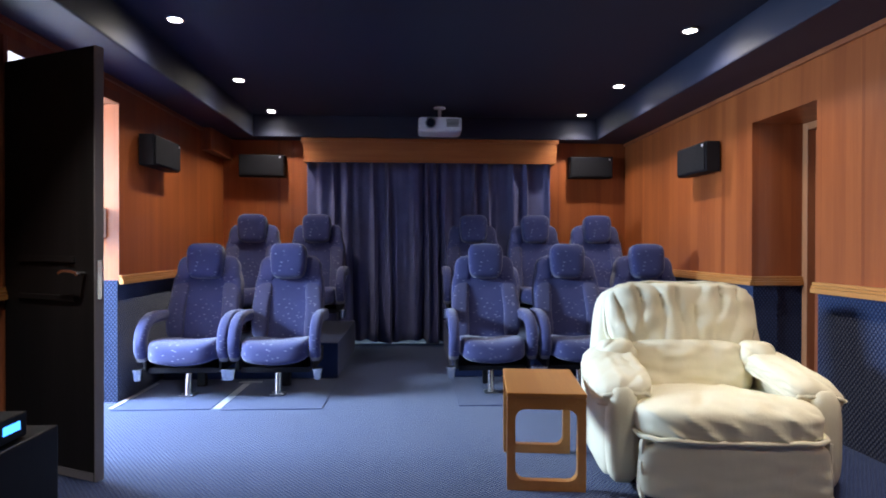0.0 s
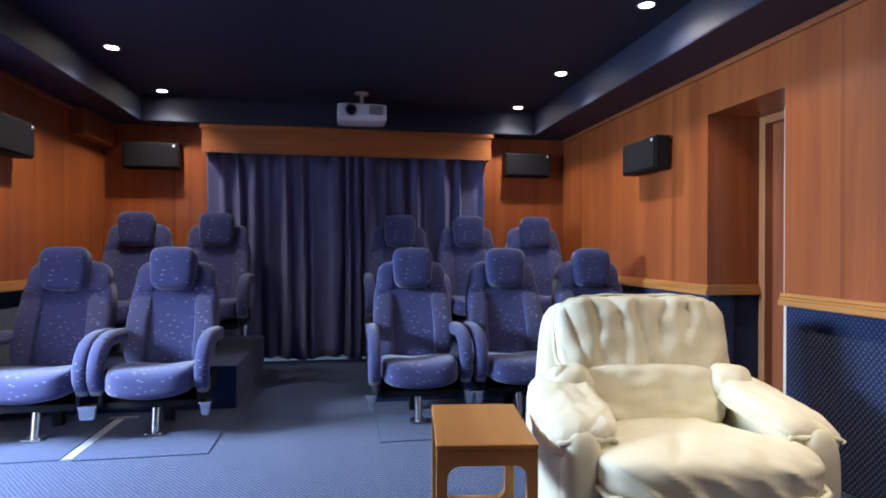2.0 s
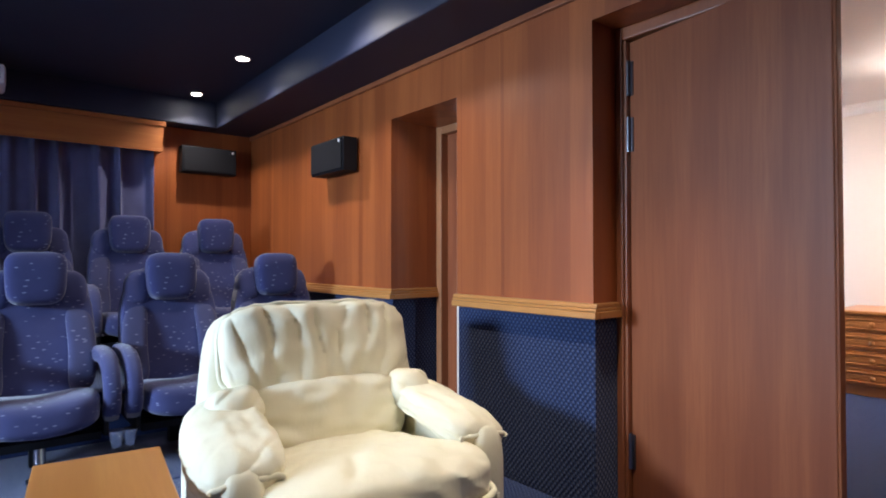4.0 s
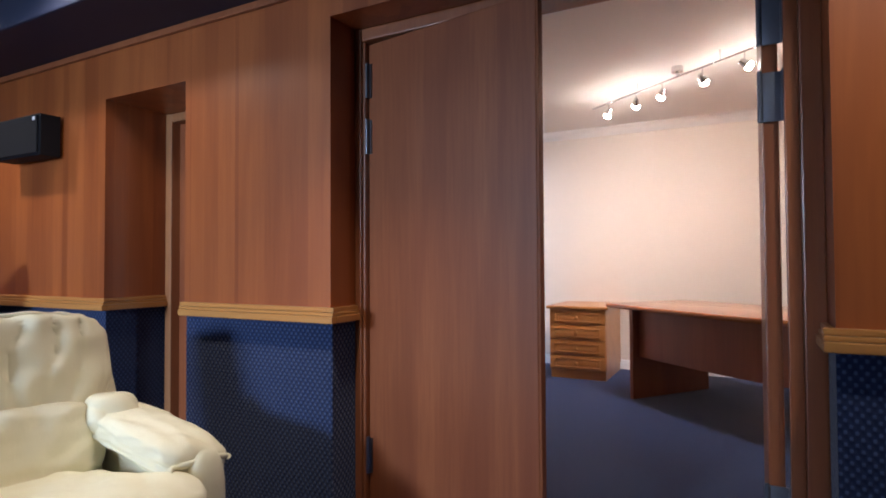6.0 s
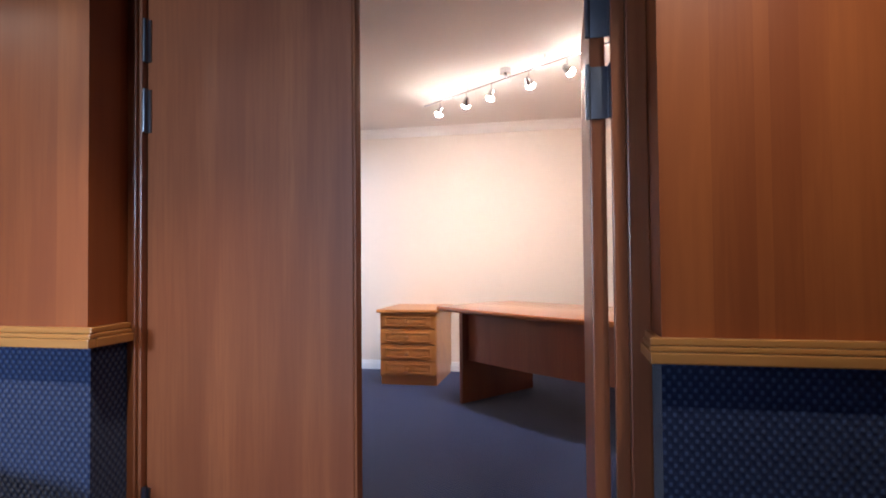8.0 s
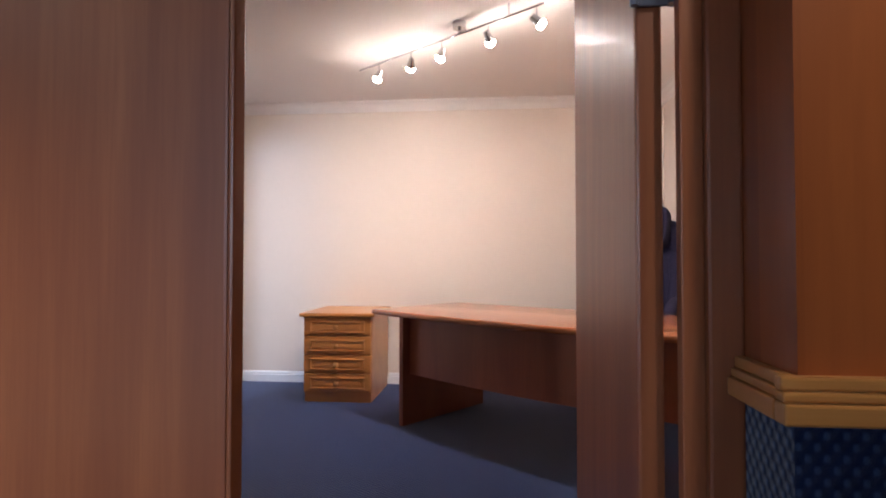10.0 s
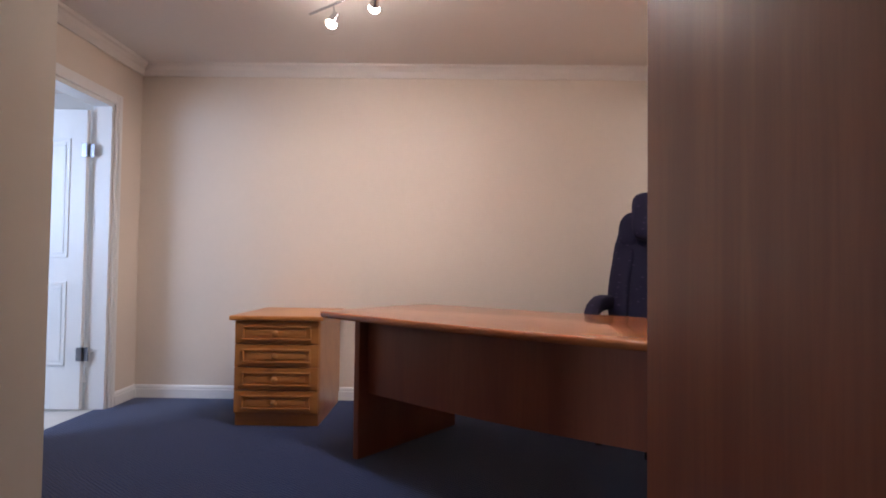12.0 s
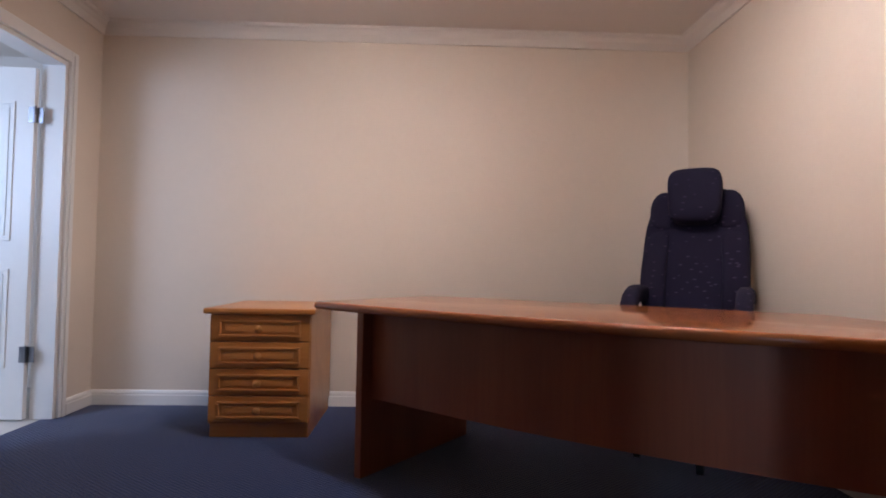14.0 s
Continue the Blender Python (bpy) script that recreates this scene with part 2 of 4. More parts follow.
def sweep(path, section, closed=False, up=(1, 0, 0)):
    """A closed section (side, out) carried along a path that lies square to up."""
    bm = bmesh.new()
    up = Vector(up)
    pts = [Vector(p) for p in path]
    n, rings = len(pts), []
    for i, p in enumerate(pts):
        a = pts[(i - 1) % n] if closed or i else p
        b = pts[(i + 1) % n] if closed or i < n - 1 else p
        side = (b - a).normalized().cross(up).normalized()
        rings.append([bm.verts.new(p + up * s + side * o) for s, o in section])
    k = len(section)
    for i in range(n if closed else n - 1):
        a, b = rings[i], rings[(i + 1) % n]
        for j in range(k):
            bm.faces.new((a[j], a[(j + 1) % k], b[(j + 1) % k], b[j]))
    if not closed:
        bm.faces.new(rings[0])
        bm.faces.new(list(reversed(rings[-1])))
    bmesh.ops.recalc_face_normals(bm, faces=bm.faces)
    return bm


def round_section(w, h, r=0.5, count=12):
    out = []
    for i in range(count):
        a = 2 * math.pi * (i + 0.5) / count
        c, s = math.cos(a), math.sin(a)
        f = (abs(c) ** 4 + abs(s) ** 4) ** -0.25
        out.append((w / 2 * c * f, h / 2 * s * f))
    return out


def cushion(sx, sy, sz, centre=(0, 0, 0), power=4.0, cuts=9, shape=None, lumps=0.0, seed=0.0):
    """A stuffed block with full, rounded faces; shape moves each point further."""
    bm = bmesh.new()
    bmesh.ops.create_cube(bm, size=2.0)
    bmesh.ops.subdivide_edges(bm, edges=bm.edges[:], cuts=cuts, use_grid_fill=True)
    for v in bm.verts:
        p = v.co
        top = max(abs(p.x), abs(p.y), abs(p.z))
        f = top / (abs(p.x) ** power + abs(p.y) ** power + abs(p.z) ** power) ** (1 / power)
        q = Vector((p.x * f, p.y * f, p.z * f))
        w = Vector((q.x * sx / 2, q.y * sy / 2, q.z * sz / 2))
        if lumps:
            w += q.normalized() * noise.noise(w * 9 + Vector((seed, seed * 2, 0))) * lumps
        if shape:
            w = shape(w, q)
        v.co = w + Vector(centre)
    return bm


def tilted(bm, degrees, pivot=(0, 0, 0), axis="X"):
    bmesh.ops.rotate(bm, verts=bm.verts[:], cent=pivot, matrix=Matrix.Rotation(radians(degrees), 3, axis))
    return bm


def mesh_object(name, bm, mat, smooth=False):
    data = bpy.data.meshes.new(name)
    bm.normal_update()
    bm.to_mesh(data)
    bm.free()
    data.materials.append(mat)
    if smooth:
        data.polygons.foreach_set("use_smooth", [True] * len(data.polygons))
        data.set_sharp_from_angle(angle=radians(50))
    return new(name, data)


def part(name, bm, mat, parent, label="", smooth=False):
    ob = mesh_object(name, bm, mat, smooth)
    ob.parent = parent
    return tagged(ob, label)


def thing(name, m, label, category, group=""):
    ob = new(name)
    ob.empty_display_size = 0.1
    ob.matrix_world = m
    return tagged(ob, label, category, group)


def structure(name, bm, mat, label="", category=""):
    return tagged(mesh_object(name, bm, mat), label, category, kind="structure")


# ---- the cinema room ----
XL, XR, YB, YF = -1.98, 2.495, 6.42, -1.6
DADO0, DADO1 = 0.835, 0.90
OX = 2.80  # office side of the wall between the rooms
DY0, DY1, DTOP = 0.683, 2.42, 2.12  # opening of the double door
NY0, NY1, NTOP = 3.32, 3.97, 1.985  # recess of the second door
SY0, SY1, STOP = 3.05, 4.19, 2.14  # side doorway to the hall

structure("floor", boxes((XL - 0.3, YF - 0.2, -0.1, OX, YB + 0.2, 0.0)), FLOOR_CARPET, "dark blue looped carpet with paler flecks", "floor")
structure("floor_office", boxes((OX, -0.42, -0.1, 6.72, 3.62, 0.0)), FLOOR_CARPET, "dark blue flecked office carpet", "floor")


def cladding(name, spans, axis, face, back, label="cherry veneer wall over blue carpet dado panels"):
    """Veneer above, carpet below; spans are (from, to, bottom, top) along the wall."""
    upper, lower = bmesh.new(), bmesh.new()
    for a, b, z0, z1 in spans:
        for bm, lo, hi, inset in ((lower, z0, min(z1, DADO0 + 0.03), 0.012), (upper, max(z0, DADO0 + 0.03), z1, 0.0)):
            if hi - lo > 0.01:
                f = face + (inset if back > face else -inset)
                if axis == "x":
                    box(bm, min(f, back), a, lo, max(f, back), b, hi)
                else:
                    box(bm, a, min(f, back), lo, b, max(f, back), hi)
    ob = structure(name, upper, VENEER, label, "wall")
    if len(lower.verts):
        part("carpet_panel", lower, WALL_CARPET, ob, "blue looped carpet dado panel")
    return ob


TOP = 2.62
EAST_FRONT = cladding("wall_east", [(YF, DY0, 0, TOP), (DY0, DY1, DTOP, TOP), (DY1, NY0, 0, TOP), (NY0, NY1, NTOP, TOP), (NY1, YB, 0, TOP)], "x", XR, XR + 0.19)
cladding("wall_west", [(YF, SY0, 0, TOP), (SY0, SY1, STOP, TOP), (SY1, YB, 0, TOP)], "x", XL, XL - 0.14)
structure("wall_west_outer", boxes((XL - 0.26, YF, 0, XL - 0.14, SY0, TOP), (XL - 0.26, SY0, STOP, XL - 0.14, SY1, TOP), (XL - 0.26, SY1, 0, XL - 0.14, YB, TOP)), VENEER)
cladding("wall_south", [(XL - 0.2, XR + 0.3, 0, TOP)], "y", YF, YF - 0.15)
WX0, WX1, WZ1 = -0.95, 1.50, 1.98
cladding("wall_north", [(XL - 0.2, WX0, 0, TOP), (WX0, WX1, WZ1, TOP), (WX1, XR + 0.3, 0, TOP)], "y", YB, YB + 0.2)

# second leaf of the wall between the rooms, with the recess of the second door
structure("wall_office_west", boxes((XR + 0.19, YF, 0, OX, DY0, TOP), (XR + 0.19, DY0, DTOP, OX, DY1, TOP), (XR + 0.19, DY1, 0, OX, NY0, TOP)), CREAM_PAINT, "cream painted office wall", "wall")
structure("recess_lining", boxes((XR + 0.19, NY1, DADO0, 3.0, NY1 + 0.1, TOP), (XR + 0.19, NY0 - 0.1, 0, 3.0, NY0, TOP), (XR + 0.19, NY0, NTOP, 3.0, NY1, TOP)), VENEER)
structure("recess_carpet", boxes((XR + 0.195, NY1 + 0.01, 0, 3.0, NY1 + 0.1, DADO0)), WALL_CARPET)
rd = structure("door_2", boxes((2.92, NY0, 0.005, 2.965, NY1 - 0.05, NTOP - 0.04)), VENEER_DOOR, "closed veneered door set in a deep recess", "door")
part("door_frame", boxes((2.86, NY1 - 0.055, 0.0, 2.98, NY1 - 0.002, NTOP - 0.003, 0.006), (2.86, NY0, NTOP - 0.055, 2.98, NY1 - 0.057, NTOP - 0.003, 0.006)), DOOR_FRAME_WOOD, rd, "pale wooden door frame")

# ceiling with a raised centre
TX0, TX1, TY1 = -1.60, 2.10, 6.20
structure("ceiling", boxes((TX0 - 0.02, YF, CEIL, TX1 + 0.02, TY1 + 0.02, CEIL + 0.1)), NAVY_PAINT, "near-black navy raised ceiling", "ceiling")
structure("ceiling_soffit", boxes((XL - 0.14, YF, SOFFIT, TX0, YB, TOP + 0.05, 0.012), (TX1, YF, SOFFIT, XR + 0.1, YB, TOP + 0.05, 0.012), (TX0, TY1, SOFFIT, TX1, YB, TOP + 0.05, 0.012)), SOFFIT_PAINT, "dark blue dropped ceiling edge", "ceiling")
structure("ceiling_box", boxes((XL + 0.002, 5.75, 2.05, XL + 0.10, YB - 0.002, SOFFIT - 0.002, 0.004)), FRAME_WOOD, "dark wooden boxed corner under the ceiling", "trim")
structure("trim_cornice", boxes((XR - 0.02, YF, SOFFIT - 0.035, XR + 0.001, YB, SOFFIT - 0.001, 0.005), (XL - 0.001, YF, SOFFIT - 0.035, XL + 0.02, 5.75, SOFFIT - 0.001, 0.005)), FRAME_WOOD)


def dado(name, x0, y0, x1, y1, mat):
    """A moulded rail: a broad lower fillet, a bead and a cap."""
    lo = (min(x0, x1), min(y0, y1))
    hi = (max(x0, x1), max(y0, y1))
    along_y = hi[1] - lo[1] > hi[0] - lo[0]
    bm = bmesh.new()
    for z0, z1, cut in ((DADO0, DADO0 + 0.03, 0.0), (DADO0 + 0.031, DADO0 + 0.045, 0.006), (DADO0 + 0.046, DADO1, 0.012)):
        if along_y:
            inner = 1 if abs(lo[0] - XR) > abs(hi[0] - XR) and lo[0] > 0 else -1
            a, b = (lo[0] + cut, hi[0]) if inner == 1 else (lo[0], hi[0] - cut)
            box(bm, a, lo[1], z0, b, hi[1], z1, 0.004)
        else:
            box(bm, lo[0], lo[1] + cut if y0 > 3 else lo[1], z0, hi[0], hi[1] if y0 > 3 else hi[1] - cut, z1, 0.004)
    return structure(name, bm, mat, "moulded orange wooden dado rail", "trim")


P = 0.032
dado("trim_dado_1", XR - P, YF, XR + 0.001, DY0 + P, RAIL_WOOD)
dado("trim_dado_2", XR - P, DY1 - P, XR + 0.001, NY0 + 0.01, RAIL_WOOD)
dado("trim_dado_3", XR - P, NY1 - P, XR + 0.001, YB, RAIL_WOOD)
dado("trim_dado_4", XL - 0.001, SY1, XL + P, YB, RAIL_WOOD)
dado("trim_dado_5", XL - 0.001, YF, XL + P, SY0, RAIL_WOOD)
dado("trim_dado_6", XL + P, YB - P, WX0 - 0.12, YB + 0.001, RAIL_WOOD_X)
dado("trim_dado_7", WX1 + 0.12, YB - P, XR - P, YB + 0.001, RAIL_WOOD_X)
dado("trim_dado_8", XR + 0.002, NY1 - P, 2.858, NY1 + 0.001, RAIL_WOOD_X)
steps = ((DADO0, DADO0 + 0.03, 0.0), (DADO0 + 0.031, DADO0 + 0.045, 0.006), (DADO0 + 0.046, DADO1, 0.012))
structure("trim_dado_returns", boxes(*[(XR + 0.002, DY1 - P + c, a, 2.66, DY1 - 0.001, b, 0.004) for a, b, c in steps], *[(XR + 0.002, DY0 + 0.001, a, 2.66, DY0 + P - c, b, 0.004) for a, b, c in steps]), RAIL_WOOD_X)

# lining and frame of the double door
frame_1 = structure("trim_double_door_frame", boxes(
    (2.662, DY1 - 0.035, 0, 2.70, DY1 + 0.0, DTOP, 0.006), (2.672, DY1 - 0.05, 0, 2.79, DY1 - 0.036, 2.06, 0.004),
    (2.662, DY0, 0, 2.70, DY0 + 0.06, DTOP, 0.006), (2.672, DY0 + 0.061, 0, 2.70, DY0 + 0.101, 2.06, 0.004),
    (2.662, DY0 + 0.061, 2.062, 2.79, DY1 - 0.036, DTOP - 0.002, 0.008)), FRAME_WOOD, "cherry double-door frame", "trim")


def knuckle(bm, x, y, z, long=0.15, r=0.012):
    rod(bm, (x, y, z), (x, y, z + long), r, 12)
    rod(bm, (x, y, z + long), (x, y, z + long + 0.006), r * 0.8, 12)
    return bm


left_leaf = structure("door_1", boxes((0.0, 0.0, 0.008, 0.830, 0.032, 2.055, 0.006)), VENEER_DOOR, "cherry veneer leaf of a double door, slightly ajar", "door")
left_leaf.matrix_world = pose(2.697, DY1 - 0.052, 0, 0, 0, -99.1)
for z in (1.815, 1.565, 0.17):
    part("hinge", knuckle(boxes((-0.010, -0.007, z, 0.022, -0.0005, z + 0.15)), 0.0, -0.010, z), GUNMETAL, left_leaf, "dark metal hinge", True)
part("edge_strip", boxes((0.8305, -0.001, 0.008, 0.841, 0.033, 2.055, 0.005)), FRAME_WOOD, left_leaf)

right_leaf = structure("door_3", boxes((0, -0.045, 0.008, 0.83, 0, 2.055, 0.006)), VENEER_DOOR, "cherry veneer leaf swung open into the office", "door")
right_leaf.matrix_world = pose(2.745, 0.842, 0, 0, 0, -0.2)
part("edge_strip", boxes((-0.013, -0.046, 0.008, -0.001, 0.001, 2.055, 0.005)), FRAME_WOOD, right_leaf)
for z in (1.78, 1.53, 0.21):
    bm = boxes((-0.022, -0.072, z, -0.014, 0.004, z + 0.16, 0.003))
    knuckle(bm, -0.024, 0.006, z, 0.16, 0.008)
    knuckle(bm, -0.024, -0.066, z, 0.16, 0.013)
    part("hinge", bm, RIGHT_HINGE, right_leaf, "dark metal projecting hinge", True)

# side doorway, its hall and the open black door
structure("trim_side_door_frame", boxes((XL - 0.265, SY0 - 0.02, 0, XL + 0.012, SY0 + 0.02, STOP + 0.04, 0.006), (XL - 0.265, SY0 + 0.021, STOP - 0.035, XL + 0.012, SY1, STOP + 0.04, 0.006)), FRAME_WOOD, "cherry side-door frame", "trim")
black_door = structure("door_4", boxes((0, -0.021, 0.008, 0.675, 0.021, 2.04, 0.004)), BLACK_DOOR, "open black-stained door with a lever handle", "door")
black_door.matrix_world = pose(-1.985, 3.075, 0, 0, 0, math.degrees(math.atan2(2.79 - 3.075, -1.375 + 1.985)))
part("edge_strip", boxes((0.6755, -0.022, 0.008, 0.683, 0.022, 2.04)), DARK_EDGE, black_door, "pale grey door edge")
part("lock_plate", boxes((0.6832, -0.011, 0.86, 0.685, 0.011, 1.04)), CHROME, black_door)
part("kick_strip", boxes((0.01, -0.026, 0.012, 0.67, -0.0215, 0.05)), DARK_EDGE, black_door, "grey strip along the door's foot")
for z0, z1 in ((0.845, 0.875), (1.03, 1.06)):
    part("moulding", boxes((0.15, -0.030, z0, 0.55, -0.0215, z1, 0.004)), BLACK_DOOR, black_door)
handle = bmesh.new()
rod(handle, (0.615, -0.022, 0.98), (0.615, -0.065, 0.98), 0.011)
part("lever_handle", handle, CHROME, black_door, "chrome lever handle", True)
part("lever", sweep([(0.62, -0.062, 0.982), (0.575, -0.066, 0.992), (0.525, -0.066, 0.992), (0.49, -0.062, 0.978)], round_section(0.012, 0.016), up=(0, 1, 0)), CHROME, black_door, "curved chrome lever", True)

HX = -4.0
structure("hall_floor", boxes((HX, 2.2, -0.1, XL - 0.3, 5.2, 0.0)), FLOOR_CARPET)
structure("hall_walls", boxes((HX, 2.1, 0, XL - 0.26, 2.2, 2.6), (HX, 5.1, 0, XL - 0.26, 5.2, 2.6), (HX - 0.1, 2.1, 0, HX, 2.9, 2.6), (HX - 0.1, 4.3, 0, HX, 5.2, 2.6), (HX - 0.1, 2.9, 0, HX, 4.3, 0.7), (HX - 0.1, 2.9, 2.25, HX, 4.3, 2.6)), WHITE_CEILING, "pale hall walls", "wall")
structure("hall_ceiling", boxes((HX - 0.1, 2.1, 2.6, XL - 0.26, 5.2, 2.7)), WHITE_CEILING, "", "ceiling")

# window with curtain and pelmet
win = structure("window_1", boxes((WX0, YB + 0.08, 0.0, WX0 + 0.06, YB + 0.14, WZ1), (WX1 - 0.06, YB + 0.08, 0, WX1, YB + 0.14, WZ1), (WX0 + 0.06, YB + 0.08, WZ1 - 0.06, WX1 - 0.06, YB + 0.14, WZ1), (WX0 + 0.06, YB + 0.08, 0.0, WX1 - 0.06, YB + 0.14, 0.012), (0.245, YB + 0.08, 0.012, 0.305, YB + 0.14, WZ1 - 0.06)), WHITE_GLOSS, "white glazed door frame behind the curtain", "window")
gm, gt, gb = material("window_glass", 0.02)
gb.inputs["Transmission Weight"].default_value = 1.0
gb.inputs["Base Color"].default_value = (0.95, 0.97, 1, 1)
for gx0, gx1 in ((WX0 + 0.06, 0.245), (0.305, WX1 - 0.06)):
    pane = part("pane", boxes((gx0, YB + 0.105, 0.012, gx1, YB + 0.113, WZ1 - 0.06)), gm, win)
    pane.visible_shadow = False
structure("ground_outside", boxes((-30, YB + 0.2, -0.25, 30, 60, -0.02)), plain("pale_paving", (0.4, 0.39, 0.36), 0.8, grain=8), "pale paving outside", "ground")


def curtain_mesh(x0, x1, z0, z1, folds, seed):
    bm = bmesh.new()
    cols, rws = folds * 18, 14
    grid = []
    for j in range(rws + 1):
        v = j / rws
        row = []
        for i in range(cols + 1):
            u = i / cols
            ph = u * folds + 0.30 * math.sin(u * 19 + seed) + 0.16 * math.sin(u * 43 + seed * 2 + v * 1.2)
            deep = 0.036 + 0.034 * (1 - v) * (0.75 + 0.5 * noise.noise((u * 7, seed, 0)))
            y = -deep * math.cos(2 * math.pi * ph) - 0.012 * math.sin(4 * math.pi * ph + v * 2)
            x = x0 + (x1 - x0) * u + 0.014 * math.sin(2 * math.pi * ph + 1) * (1 - v)
            sag = 0.016 * math.sin(u * 15 + seed) + 0.010 * noise.noise((u * 22, 3, seed))
            row.append(bm.verts.new((x, y, z0 + (z1 - z0) * v + sag * (1 - v) ** 3)))
        grid.append(row)
    for j in range(rws):
        for i in range(cols):
            bm.faces.new((grid[j][i], grid[j][i + 1], grid[j + 1][i + 1], grid[j + 1][i]))
    return bm


drape = thing("curtain", pose(0, 6.33, 0), "drawn blue-grey pleated full-length curtain under a wooden pelmet", "curtain")
for cx0, cx1, folds, seed in ((-1.06, 0.30, 6, 1.0), (0.27, 1.61, 6, 4.2)):
    ob = part("curtain_panel", curtain_mesh(cx0, cx1, 0.060, 2.04, folds, seed), CURTAIN, drape, "", True)
    mod = ob.modifiers.new("thickness", "SOLIDIFY")
    mod.thickness = 0.004
structure("trim_pelmet", boxes((-1.08, 6.22, 2.015, 1.66, 6.245, SOFFIT - 0.004, 0.004), (-1.08, 6.246, 2.015, -1.06, YB - 0.001, SOFFIT - 0.004), (1.64, 6.246, 2.015, 1.66, YB - 0.001, SOFFIT - 0.004), (-1.10, 6.205, SOFFIT - 0.045, 1.68, 6.2195, SOFFIT - 0.004, 0.004), (-1.08, 6.212, 2.005, 1.66, 6.2195, 2.03, 0.003)), PELMET_WOOD, "cherry curtain pelmet box", "trim")

# raised platforms for the back row
for name, px0, px1 in (("platform_1", XL + 0.014, -0.53), ("platform_2", 0.43, XR - 0.014)):
    structure(name, boxes((px0, 4.86, 0, px1, YB - 0.15, 0.30, 0.01)), MAT_CARPET, "dark carpeted seating platform", "platform")
for name, mx0, mx1, my0 in (("floor_mat_1", -1.93, -1.27, 3.97), ("floor_mat_2", -1.20, -0.52, 3.95), ("floor_mat_3", 0.42, 1.08, 3.98), ("floor_mat_4", 1.15, 1.80, 3.98)):
    structure(name, boxes((mx0, my0, 0.0005, mx1, 4.84, 0.006, 0.002)), MAT_CARPET, "dark blue carpet mat under the seat legs", "mat")

structure("trim_floor_strip", boxes((-1.262, 3.98, 0.0005, -1.208, 4.70, 0.004), (-1.30, 4.702, 0.0065, -1.12, 4.745, 0.010), (-1.955, 4.0, 0.0065, -1.925, 4.72, 0.010)), plain("worn_pale_strip", (0.34, 0.36, 0.42), 0.6), "worn pale strip between the floor mats", "trim")

# ---- cinema seats ----


